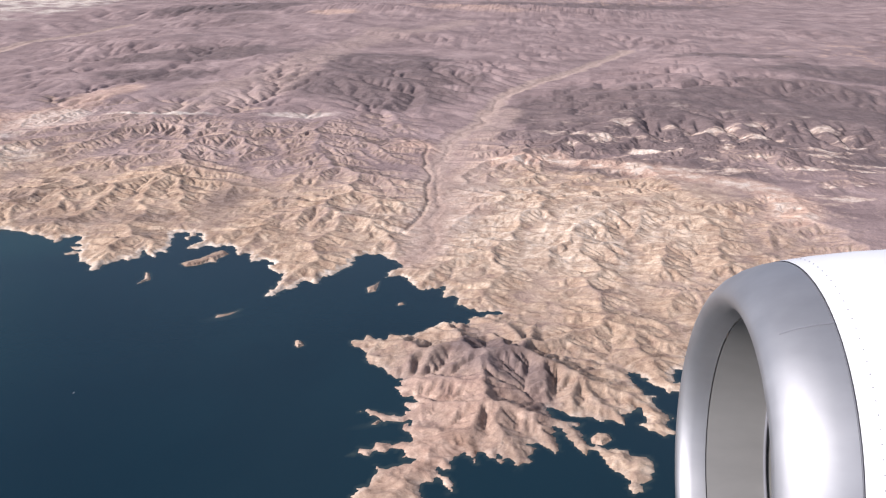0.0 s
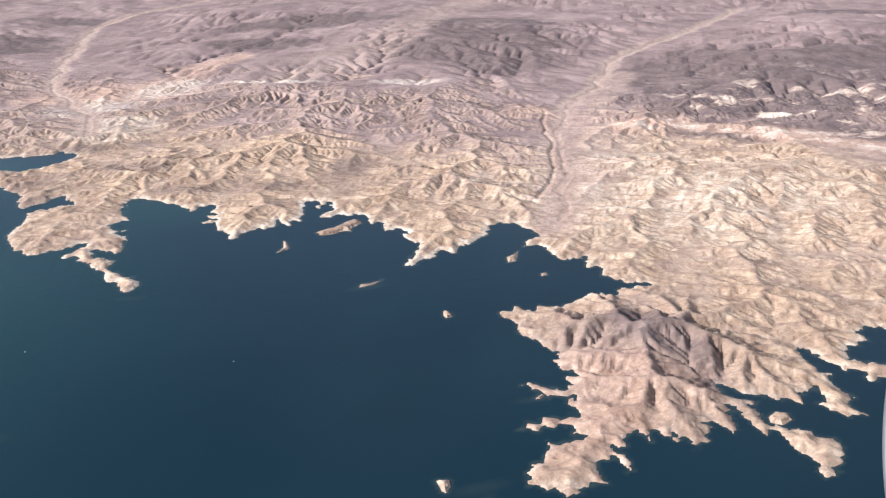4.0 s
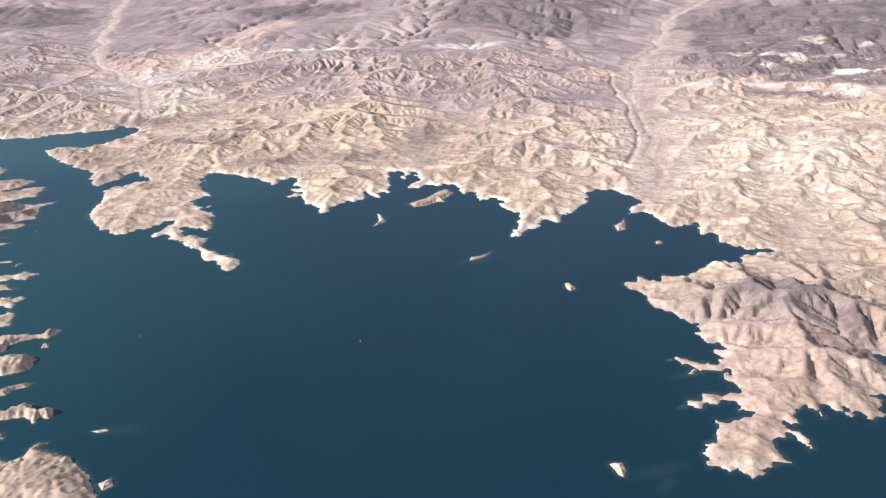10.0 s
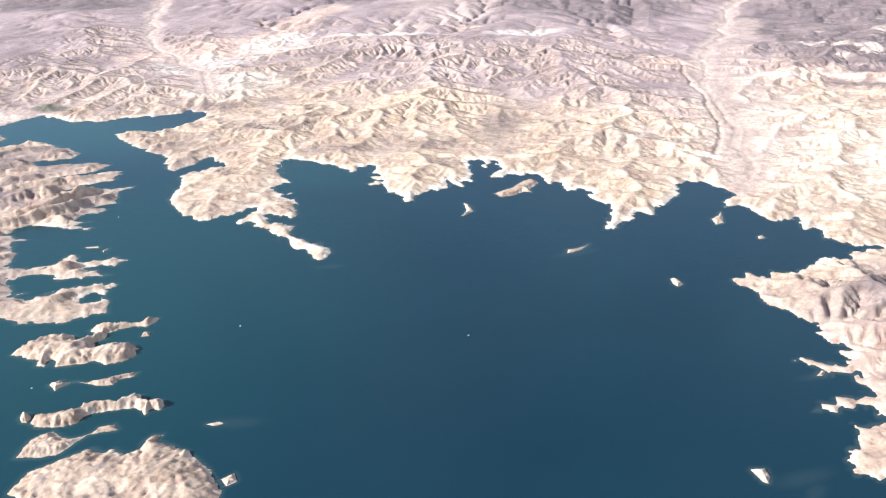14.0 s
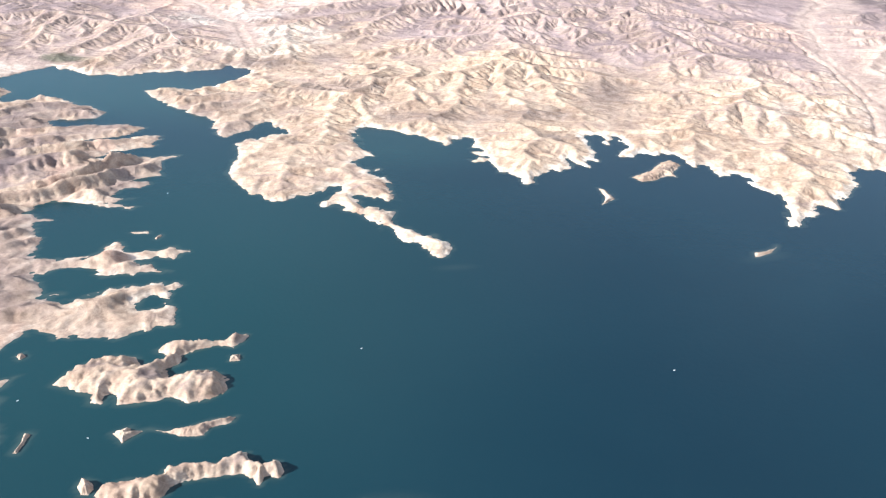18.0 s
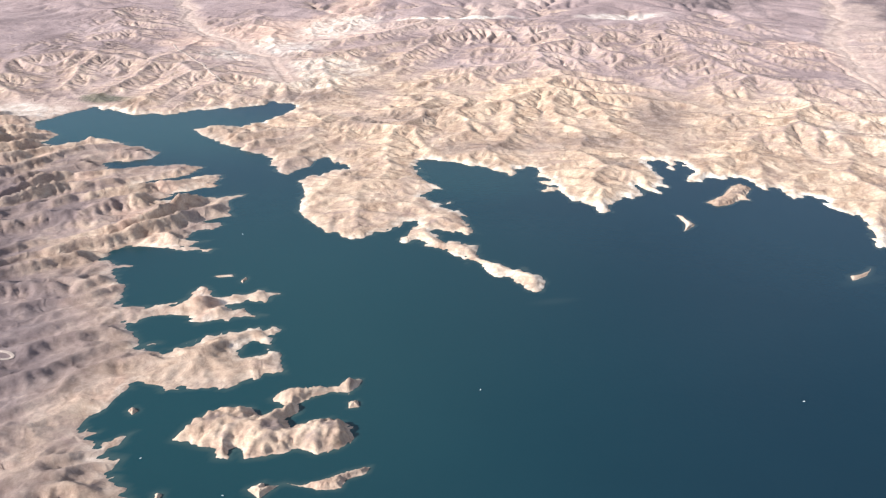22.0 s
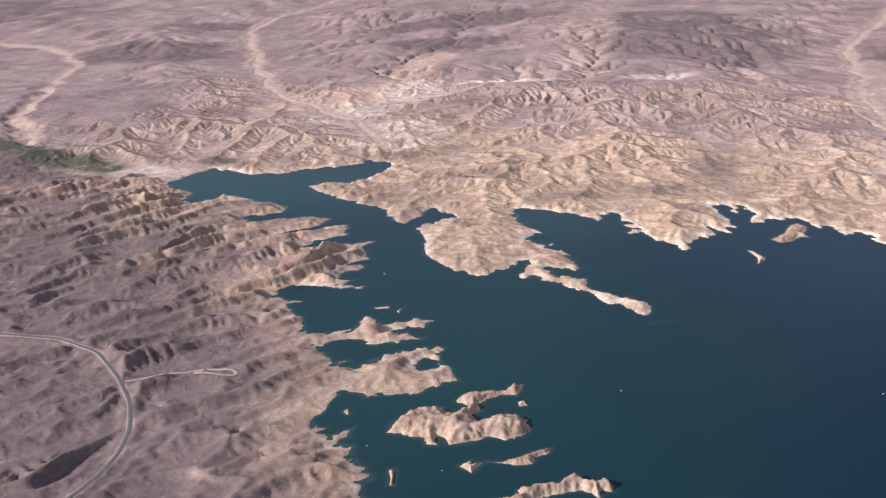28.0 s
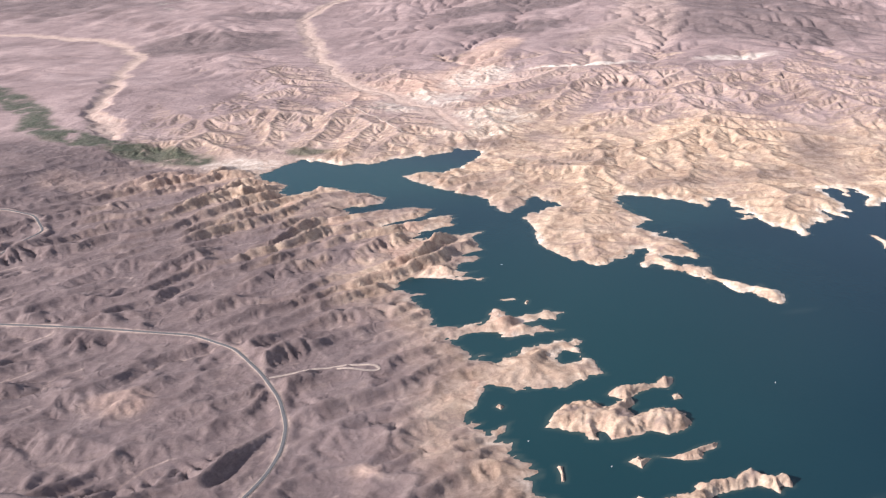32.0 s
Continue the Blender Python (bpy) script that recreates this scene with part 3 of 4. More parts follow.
def finer(z, size, times, wx, wy):
    """A coarse grid of heights spread over a finer one, wound a little so that no valley runs dead straight."""
    r, c = np.indices(size)
    u, v = np.clip(c / times + wx, 0, z.shape[1] - 1.001), np.clip(r / times + wy, 0, z.shape[0] - 1.001)
    i, j = u.astype(int), v.astype(int)
    u, v = u - i, v - j
    return ((z[j, i] * (1 - u) + z[j, i + 1] * u) * (1 - v) + (z[j + 1, i] * (1 - u) + z[j + 1, i + 1] * u) * v).astype(np.float32)


# first the great valleys on a coarse grid, then the gullies between them
CO = 4
sd_c = SD[core][::CO, ::CO]
valleys, _ = eroded(sd_c, lift[core][::CO, ::CO] * 0.62, np.clip(start[core][::CO, ::CO], 0, None), np.zeros_like(sd_c), STEP * CO, 11, 46)
inland = smooth(30, 95, SD[core] + 25 * fbm(XX, YY, 0.025, 3, 167)[core])
inland = np.maximum(inland, 0.8 * (1 - smooth(125, 175, YY[core])))
strike, faces, ribs = cuestas(XX[core], YY[core], 8.5, 165)
swell, swell_faces, swell_ribs = cuestas(XX[core], YY[core], 23.0, 172)
fins = west_side[core] * smooth(0, 4, SD[core]) * (strike * (8.0 - 7.2 * inland) + swell * (1.8 + 5.0 * inland)) * (1 - wash[core])
faces = west_side[core] * np.maximum(faces * (1 - 0.6 * inland), 0.5 * swell_faces)
carved, drained = eroded(SD[core], lift[core] * 1.25, fins + np.clip(finer(valleys, SD[core].shape, CO, 1.8 * fbm(XX, YY, 0.06, 3, 181)[core], 1.8 * fbm(XX, YY, 0.06, 3, 186)[core]) - 0.02 * SD[core], 0, None), np.zeros_like(SD[core]), STEP, 3, 12)
carved = (0.46 - 0.06 * west_side[core]) * crisp(carved, 2, 0.65)
carved += west_side[core] * smooth(0, 3, SD[core]) * (1.35 * ribs * (1 - 0.75 * inland) + 0.25 * swell_ribs * inland)

# the hills behind, on a wider grid, drained by the dry washes
WIDE = 2.3
vx, vy = np.arange(-900, 520, WIDE, dtype=np.float32), np.arange(380, 1180, WIDE, dtype=np.float32)
VX, VY = np.meshgrid(vx, vy)
v_wash = np.minimum.reduce([line_distance(*bends(VX, VY), w)[0] for w in (WASH_MAIN, WASH_WEST, WASH_FAR)]) + 3.0 * fbm(VX, VY, 0.05, 3, 70)
v_sd = np.minimum(v_wash - 2.5, VY - 384)
v_lift = 0.30 + 0.5 * smooth(-0.1, 0.5, fbm(VX, VY, 0.008, 3, 81)) + 0.65 * spot(VX, VY, 90, 590, 130, 140, -25, 0.6) + 0.5 * spot(VX, VY, 230, 640, 140, 90, -20, 0.6)
v_lift += 0.6 * spot(VX, VY, -90, 590, 100, 70, 5) + 0.6 * spot(VX, VY, -500, 560, 80, 45, 5) + 0.5 * spot(VX, VY, -330, 690, 140, 45, 15)
v_lift *= 0.15 + 0.85 * smooth(0, 90, v_sd)
v_hard = np.maximum(spot(VX, VY, 90, 590, 140, 150, -25, 0.6), spot(VX, VY, 230, 640, 150, 100, -20, 0.6))
v_start = smooth(0, 40, v_sd) * (2.6 + 2.0 * v_hard) * (0.6 + fbm(VX + 14 * fbm(VX, VY, 0.012, 3, 63), VY + 14 * fbm(VX, VY, 0.012, 3, 68), 0.016, 4, 65))
back_hills, _ = eroded(v_sd, v_lift * 1.1, np.clip(v_start, 0, None), 2.0 + 0.026 * (VY - 380), WIDE, 5, 20)
back_hills = 0.40 * crisp(back_hills, 2, 0.5)
# the land beyond: plains, low ranges and hills
far_land = 5.0 + 3.0 * fbm(XX, YY, 0.006, 4, 110) + 2.2 * ridged(XX, YY, 0.03, 5, 120) * (0.5 + smooth(-0.3, 0.3, fbm(XX, YY, 0.004, 2, 130)))
far_land += (0.5 - 0.35 * smooth(450, 800, YY)) * ridged(XX, YY, 0.12, 4, 140)
far_land = far_land * (1 - 0.25 * wash)
for hx, hy, rx, ry, turn, high in (
        (-500, 560, 75, 40, 5, 10), (-470, 655, 60, 26, 0, 9), (-330, 690, 130, 40, 15, 8), (-90, 590, 95, 65, 5, 10),
        (95, 600, 110, 110, -25, 16), (250, 700, 120, 90, -20, 14), (-340, 930, 220, 70, 12, 12), (-215, 985, 60, 24, 0, 13), (-30, 1050, 190, 50, 5, 14),
        (-700, 700, 120, 70, 0, 9), (120, 1500, 330, 120, 8, 16), (430, 1900, 420, 150, 12, 26), (-1100, 1150, 260, 70, -20, 22), (-640, 1330, 70, 40, 10, 12),
        (-200, 1900, 300, 110, 5, 18), (900, 1300, 350, 200, 20, 30), (800, 2700, 600, 260, 10, 34), (150, 2600, 420, 170, 0, 30), (-900, 2100, 380, 110, 0, 22)):
    far_land += high * spot(XX, YY, hx, hy, rx, ry, turn, 0.8) * (0.35 + 0.65 * ridged(XX, YY, 2.2 / min(rx, ry), 6, 150, 0.55))
# lay the drained hills into the middle distance
band = (YY > 384) & (YY < 1170) & (XX > -890) & (XX < 510)
u, v = (XX[band] - vx[0]) / WIDE, (YY[band] - vy[0]) / WIDE
i, j = np.clip(u.astype(int), 0, len(vx) - 2), np.clip(v.astype(int), 0, len(vy) - 2)
u, v = u - i, v - j
laid = (back_hills[j, i] * (1 - u) + back_hills[j, i + 1] * u) * (1 - v) + (back_hills[j + 1, i] * (1 - u) + back_hills[j + 1, i + 1] * u) * v
fade = smooth(0, 60, np.minimum.reduce([YY[band] - 384, XX[band] + 890, 510 - XX[band]])) * smooth(0, 250, 1170 - YY[band])
far_land[band] = far_land[band] * (1 - fade) + (laid + 0.25 * (far_land[band] - 6)) * fade
H = far_land.copy()
edge = np.minimum.reduce([XX[core] - X0, X1 - XX[core], Y1 - YY[core]]) / 60.0
keep = smooth(0, 1, edge)
west_core = west_side[core]
carved = carved * (1 - (1 - west_core) * 0.08 * (1 - smooth(12, 70, SD[core])) * (1 - spot(XX[core], YY[core], -8, 178, 30, 28, -35, 0.6)))
relief = (0.07 + 0.24 * (1 - smooth(4, 34, SD[core]))) * ridged(XX[core], YY[core], 0.32, 4, 160) * smooth(0, 2.5, SD[core])
H[core] = far_land[core] * (1 - keep) + carved * keep
H[core] += relief
H[core] += keep * smooth(6, 80, SD[core]) * 1.2 * fbm(XX[core], YY[core], 0.03, 4, 170)
bank = np.clip(SD * 0.55, -3.0, 0.0)
H = np.where(SD < 0, bank - 0.12, np.maximum(H, 0.04 + 0.08 * np.minimum(SD, 3)))
H = np.where((YY < 60) & (SD > 0), np.minimum(H, 3 + 0.02 * SD), H)


def along_road(line, half, shoulder):
    """Levels the ground under a road, and returns the distance from it."""
    global H
    d, run = line_distance(XX, YY, line)
    zone = d < shoulder * 3
    bins = np.linspace(0, run.max() + 1, 60)
    which = np.digitize(run[zone & (d < half * 2)], bins)
    heights = H[zone & (d < half * 2)]
    mean = np.array([heights[which == k].mean() if (which == k).any() else np.nan for k in range(1, 61)])
    ok = ~np.isnan(mean)
    mean = np.interp(np.arange(60), np.arange(60)[ok], mean[ok])
    for _ in range(3):
        mean = np.convolve(np.pad(mean, 2, mode="edge"), np.ones(5) / 5, mode="valid")
    level = np.interp(run, bins, mean)
    H = np.where(zone, H + (level - H) * (1 - smooth(half, shoulder * 2.2, d)), H)
    return d


# stream beds cut into the washes, between low banks
cut = np.minimum.reduce([wd_main + 0.5 * wig, wd_west + 0.5 * wig, wd_far + 0.5 * wig])
H = np.where(SD > 0, H - 0.35 * (1 - smooth(0.7, 2.0, cut)) * smooth(3, 18, SD), H)
bank_d, _ = line_distance(XX + 5.0 * fbm(XX, YY, 0.05, 4, 88), YY, CUT_BANK)
H = H - 0.6 * (1 - smooth(0.3, 1.5, bank_d)) * smooth(10, 34, SD)
mud = spot(XX, YY, -345, 281, 30, 9, 6, 0.6)
H = np.where(SD > 0, H + (0.12 + 0.02 * np.minimum(SD, 20) - H) * 0.85 * mud, H)
road_d = along_road(HIGHWAY, 1.3, 1.4)
along_road(TRACK, 0.7, 0.7)


def height(x, y):
    """The ground's height at one place."""
    i, j = min(max(np.searchsorted(gx, x) - 1, 0), len(gx) - 2), min(max(np.searchsorted(gy, y) - 1, 0), len(gy) - 2)
    u, v = (x - gx[i]) / (gx[i + 1] - gx[i]), (y - gy[j]) / (gy[j + 1] - gy[j])
    return float((H[j, i] * (1 - u) + H[j, i + 1] * u) * (1 - v) + (H[j + 1, i] * (1 - u) + H[j + 1, i + 1] * u) * v)


# geology: tan lake beds, dark lava, pink sandstone; cover: wash gravel, thickets, pale chalk
n1, n2 = fbm(XX, YY, 0.02, 4, 200), fbm(XX, YY, 0.06, 4, 210)
n3 = fbm(XX, YY, 0.03, 6, 240, 0.6)


def ragged(mask, much=0.55):
    """A zone with an uneven, broken edge."""
    return smooth(0.18, 0.90, mask + much * n3 * (mask > 0.002)) * (mask > 0.002)


tan = smooth(95, 20, SD + 40 * n1) * 0.85
tan = np.maximum(tan, spot(XX, YY, 25, 300, 75, 75, 0, 0.5) * 0.95)
tan *= 0.72 + 0.45 * smooth(-0.35, 0.3, n2 + 0.5 * n3)
tan = np.maximum(tan, spot(XX, YY, -160, 300, 70, 40, 0, 0.5) * 0.8)
tan *= 1 - 0.6 * spot(XX, YY, -10, 176, 24, 22, -30, 0.6)
tan *= 1 - smooth(-226, -250, XX + 0.22 * (YY - 150) + 10 * n2) * (0.25 + 0.75 * smooth(3, 24, SD + 18 * n2)) * west_side
tan *= 1 - 0.75 * spot(XX, YY, -350, 335, 100, 62, 8, 0.5)
dark = np.maximum.reduce([
    spot(XX, YY, 60, 485, 85, 95, -15, 0.4), spot(XX, YY, 165, 500, 110, 110, -30, 0.4), spot(XX, YY, 50, 385, 60, 18, -12, 0.5),
    spot(XX, YY, -6, 184, 17, 12, -35, 0.7), 0.5 * spot(XX, YY, -10, 172, 26, 24, -30, 0.6),
    spot(XX, YY, -460, 515, 58, 34, 8, 0.4), spot(XX, YY, -465, 620, 40, 14, 0, 0.5), spot(XX, YY, -110, 560, 65, 70, 20, 0.4), 0.85 * spot(XX, YY, -130, 640, 60, 40, 20, 0.4),
    spot(XX, YY, -265, 640, 80, 26, 30, 0.4), spot(XX, YY, -350, 965, 110, 45, 52, 0.4), spot(XX, YY, 60, 1210, 200, 50, 18, 0.4), spot(XX, YY, -720, 945, 26, 40, 20, 0.4),
    spot(XX, YY, -1150, 1500, 380, 80, -22, 0.5), 0.8 * spot(XX, YY, -720, 700, 130, 60, -20, 0.5), spot(XX, YY, 230, 655, 60, 45, 0, 0.4), spot(XX, YY, 165, 745, 50, 22, 0, 0.4),
    spot(XX, YY, -270, 550, 40, 20, 10, 0.4), 0.8 * spot(XX, YY, -1480, 1800, 330, 160, -25, 0.5)])
dark = np.maximum(ragged(dark, 1.3) * 0.90 * (0.75 + 0.5 * smooth(-0.3, 0.3, n2)), 0.5 * spot(XX, YY, -12, 165, 30, 38, -25, 0.6) * (0.8 + 0.5 * n2))
dark = np.clip(dark + 0.5 * smooth(0.18, 0.5, fbm(XX, YY, 0.011, 4, 220)) * (YY > 450), 0, 1)
west = west_side
dark = np.maximum(dark, west * (0.52 + 0.48 * smooth(2, 22, SD + 18 * n2)) * (0.85 + 0.15 * smooth(-0.3, 0.4, n1)))
red_ridge, _ = line_distance(XX, YY, [(-330, 380), (-305, 392), (-282, 411), (-274, 440), (-276, 472), (-268, 505)])
pink = np.maximum.reduce([0.8 * (1 - smooth(6, 20, red_ridge + 14 * n3)), spot(XX, YY, -240, 940, 30, 18, 0, 0.5), 0.7 * spot(XX, YY, -90, 1035, 90, 30, 0, 0.9), 0.9 * spot(XX, YY, 60, 1500, 300, 260, 15, 0.6) * smooth(-0.1, 0.3, n2), 0.8 * spot(XX, YY, -150, 2300, 500, 300, 10, 0.6) * smooth(-0.1, 0.3, n2), 0.6 * spot(XX, YY, 320, 820, 160, 100, 20, 0.6) * smooth(0.0, 0.3, n2),
                          spot(XX, YY, -640, 960, 60, 30, 20, 0.5), spot(XX, YY, -370, 252, 60, 14, 8, 0.6) * 0.45, spot(XX, YY, -55, 395, 22, 30, 0, 0.5) * 0.5,
                          0.7 * west * smooth(0.0, 0.4, n2) * (1 - smooth(8, 40, SD)), 0.6 * spot(XX, YY, -300, 118, 9, 6, 20, 0.6), 0.7 * spot(XX, YY, -18, 150, 26, 30, -20, 0.6)])
outcrop = smooth(0.06, 0.30, fbm(XX + 0.35 * YY, YY * 2.2 - 0.3 * XX, 0.035, 5, 260, 0.6)) * spot(XX, YY, 120, 415, 105, 75, -18, 0.5)
cliff, _ = line_distance(XX, YY, [(-18, 384), (11, 393), (48, 380), (74, 370), (98, 361), (111, 341), (107, 319)])
pink = np.maximum.reduce([ragged(np.maximum(pink, 0.95 * spot(XX, YY, -295, 402, 40, 28, 20, 0.7)), 0.7) * 0.7, 0.85 * outcrop, 0.85 * (1 - smooth(3, 15, cliff + 10 * n3))])
streaks = 0.62 * smooth(0.10, 0.34, fbm(XX + 0.35 * YY, YY * 2.2 - 0.3 * XX, 0.035, 5, 260, 0.6)) * spot(XX, YY, 120, 420, 105, 75, -18, 0.5)
chalk = np.maximum.reduce([0.32 * spot(XX, YY, 5, 300, 60, 48, 0, 0.8) * smooth(-0.5, 0.2, n2 + 0.5 * n3), (1 - smooth(2, 12, cliff + 9 * n3)) * 0.6 * smooth(-0.1, 0.3, fbm(XX, YY, 0.09, 4, 250)), 0.3 * ragged(spot(XX, YY, -256, 340, 22, 17, 30, 0.7), 0.9), 0.36 * ragged(spot(XX, YY, -287, 372, 26, 15, 30, 0.7), 0.9), 0.35 * ragged(spot(XX, YY, -272, 415, 16, 26, -20, 0.7), 0.9), streaks, 0.85 * ragged(spot(XX, YY, -590, 1080, 75, 260, 4, 0.7), 1.1) * smooth(-0.4, 0.2, n2), 0.5 * spot(XX, YY, -1390, 2250, 160, 60, 20, 0.7), 0.5 * ragged(spot(XX, YY, -138, 454, 22, 7, 20, 0.7)),
                           (1 - smooth(0.4, 1.7, np.abs(SD - 0.7))) * (0.2 + 0.4 * smooth(-0.1, 0.3, n2) + 0.3 * smooth(-170, -130, XX) * (1 - smooth(-80, -50, XX))) * (1 - 0.6 * west_side) * (1 - 0.7 * spot(XX, YY, -15, 155, 48, 52, 0, 0.5)), 0.8 * ragged(spot(XX, YY, -218, 438, 26, 5, 14, 0.8)), 0.45 * spot(XX, YY, -343, 277, 15, 7, 5, 0.5), 0.7 * spot(XX, YY, -1830, 2990, 280, 45, 30, 0.6), 0.6 * ragged(spot(XX, YY, -765, 782, 60, 16, 25, 0.7))])
marsh, _ = line_distance(XX, YY, [(-600, 420), (-553, 392), (-507, 361), (-467, 326), (-455, 306), (-429, 293), (-397, 287), (-362, 280)])
thicket = np.maximum(1 - smooth(4, 10, marsh + 5 * n2), 0.8 * spot(XX, YY, -322, 294, 10, 4, 0, 0.5))
thicket *= smooth(-0.45, 0.0, fbm(XX, YY, 0.1, 3, 230))
beds = np.zeros_like(wash)
beds[core] = 0.6 * smooth(3.6, 6.4, np.log(drained)) * smooth(0, 4, SD[core])
steepness = np.hypot(*np.gradient(H[core], STEP))
tan[core] = np.clip(tan[core] + 0.35 * smooth(0.15, 0.5, steepness) * (1 - dark[core]) * (1 - west[core]), 0, 1)
rocky = smooth(160, 190, YY[core] + 20 * n1[core])
knobs = 0.95 * np.clip(faces, 0, 1) * smooth(-0.5, 0.1, n2[core] + 0.5 * n3[core]) * (0.35 + 0.65 * rocky) * (1 - smooth(35, 100, SD[core] + 25 * n1[core]))
shore_rock = west[core] * (0.6 + 0.25 * rocky) * (1 - smooth(2 + 6 * rocky, 20 + 32 * rocky, SD[core] + (14 + 16 * rocky) * n2[core]))
knobs = np.maximum(knobs, shore_rock * smooth(-0.45, 0.15, n3[core] + 0.5 * n2[core] + 0.8 * (faces - 0.3)))
tan[core] = np.maximum(tan[core], knobs)
dark[core] *= 1 - 0.92 * knobs
# brush in the hollows of the tan beds
brush = 0.5 * smooth(0.12, 0.42, fbm(XX[core], YY[core], 0.045, 5, 280, 0.6)) * (1 - west[core]) * (1 - smooth(70, 120, SD[core])) * smooth(2, 8, SD[core])
brown = np.maximum.reduce([spot(XX[core], YY[core], *at, 0.8) for at in ((-126, 306, 9, 20, 5), (-147, 277, 12, 6, 20), (-213, 287, 16, 7, 10), (-177, 266, 14, 5, 10), (-250, 309, 14, 7, 20))])
brush = np.maximum(brush, 0.62 * brown * smooth(-0.5, 0.1, n3[core]))
dark[core] = np.maximum(dark[core], brush)
geology = np.stack([tan, dark * (1 - thicket), pink, np.ones_like(tan)], -1).astype(np.float32)
flow, _ = line_distance(XX, YY, [(-160, 830), (-173, 661), (-180, 509), (-216, 441), (-245, 413)])
apron, _ = line_distance(XX, YY, [(-36, 268), (-27, 310), (-28, 350), (-31, 400), (-28, 450), (-18, 500)])
tongue, _ = line_distance(XX, YY, [(-215, 500), (-194, 542), (-183, 675), (-146, 780), (-88, 916)])
fan = np.maximum.reduce([0.75 * mud, 0.75 * (1 - smooth(6, 15, apron + 9 * n3)) * (1 - smooth(330, 400, YY)), 0.4 * (1 - smooth(5, 24, tongue + 12 * n3)), 0.6 * (1 - smooth(3, 13, apron + 8 * n3)), 0.42 * (1 - smooth(6, 22, flow + 10 * n3)), 0.8 * spot(XX, YY, -38, 283, 11, 34, 3, 0.5)])
embankment = 0.9 * (1 - smooth(0.6, 1.7, road_d + 1.6 * fbm(XX, YY, 0.16, 2, 270) + 0.55))
cover = np.stack([np.maximum(np.maximum.reduce([wash, fan, beds, embankment]) * (SD > 0), 0), thicket, chalk * (1 - wash), np.ones_like(tan)], -1).astype(np.float32)


def sheet(name, xs, ys, z, hold, mats, attributes):
    """A mesh over a grid; faces only where hold is true."""
    ny, nx = z.shape
    idx = np.arange(ny * nx).reshape(ny, nx)
    cells = hold[:-1, :-1] | hold[1:, :-1] | hold[:-1, 1:] | hold[1:, 1:]
    quads = np.stack([idx[:-1, :-1], idx[:-1, 1:], idx[1:, 1:], idx[1:, :-1]], -1)[cells]
    used = np.zeros(ny * nx, bool)
    used[quads.ravel()] = True
    remap = np.cumsum(used) - 1
    quads = remap[quads].astype(np.int32)
    co = np.stack([xs, ys, z], -1).reshape(-1, 3)[used].astype(np.float32)
    me = bpy.data.meshes.new(name)
    me.vertices.add(len(co))
    me.vertices.foreach_set("co", co.ravel())
    me.loops.add(quads.size)
    me.loops.foreach_set("vertex_index", quads.ravel())
    me.polygons.add(len(quads))
    me.polygons.foreach_set("loop_start", np.arange(0, quads.size, 4, dtype=np.int32))
    me.polygons.foreach_set("use_smooth", np.ones(len(quads), bool))
    me.update(calc_edges=True)
    for key, values in attributes.items():
        a = me.color_attributes.new(key, "FLOAT_COLOR", "POINT")
        a.data.foreach_set("color", values.reshape(-1, 4)[used].astype(np.float32).ravel())
    for m in mats:
        me.materials.append(m)
    me.validate()
    return new(name, me)


ground = sheet("ground", XX, YY, H, SD > -3.2, [DESERT], {"geology": geology, "cover": cover})
tagged(ground, "tan and mauve desert badlands cut by gullies and dry washes round a lake", "desert ground", kind="structure")

# the lake
wx, wy = np.meshgrid(np.arange(-345, 95, 0.75, dtype=np.float32), np.r_[np.arange(-305, 76, 7.0), np.arange(76, 312, 0.75)].astype(np.float32))
shaken = frayed(wx, wy)
wsd, _ = line_distance(*shaken, LAKE, True)
wsd = -toothed(wx, wy, np.where(inside(*shaken, LAKE), -wsd, wsd))
win = wsd > 0
wsd = np.abs(wsd)
BROAD_ISLAND = [
    (-209.2, 123.6), (-208.6, 127.7), (-206.8, 130.9), (-203.6, 133.3), (-200.0, 133.8), (-197.8, 131.8), (-195.6, 133.5), (-194.4, 135.4),
    (-197.5, 136.6), (-195.9, 139.5), (-191.6, 140.8), (-187.3, 142.2), (-186.5, 144.5), (-183.8, 145.1), (-183.9, 142.3), (-184.7, 140.5),
    (-187.8, 140.5), (-191.2, 137.9), (-192.6, 136.1), (-191.4, 134.1), (-193.2, 131.9), (-191.5, 129.9), (-189.3, 131.9), (-185.9, 133.5),
    (-183.4, 132.7), (-181.6, 131.7), (-180.6, 129.1), (-182.3, 126.1), (-185.6, 124.4), (-188.6, 125.2), (-190.7, 124.0), (-192.8, 122.5),
    (-196.1, 121.5), (-197.6, 123.5), (-199.4, 123.6), (-198.6, 121.1), (-200.6, 120.8), (-201.6, 122.8), (-203.9, 122.9), (-206.4, 123.5),
]
SMALL = [
    (-184.2, 138.1), (-182.7, 138.9), (-182.0, 137.2), (-183.7, 136.6),
]
NOTCHED = [
    (-193.1, 115.0), (-191.1, 116.9), (-190.6, 115.9), (-188.7, 116.8), (-190.1, 114.5), (-190.5, 113.4), (-191.7, 114.3),
]
THIN = [
    (-188.2, 117.3), (-185.5, 117.4), (-182.9, 118.8), (-179.7, 121.4), (-176.2, 123.1), (-176.4, 121.8), (-179.1, 119.8), (-179.5, 117.7),
    (-182.2, 116.9), (-184.9, 117.2),
]
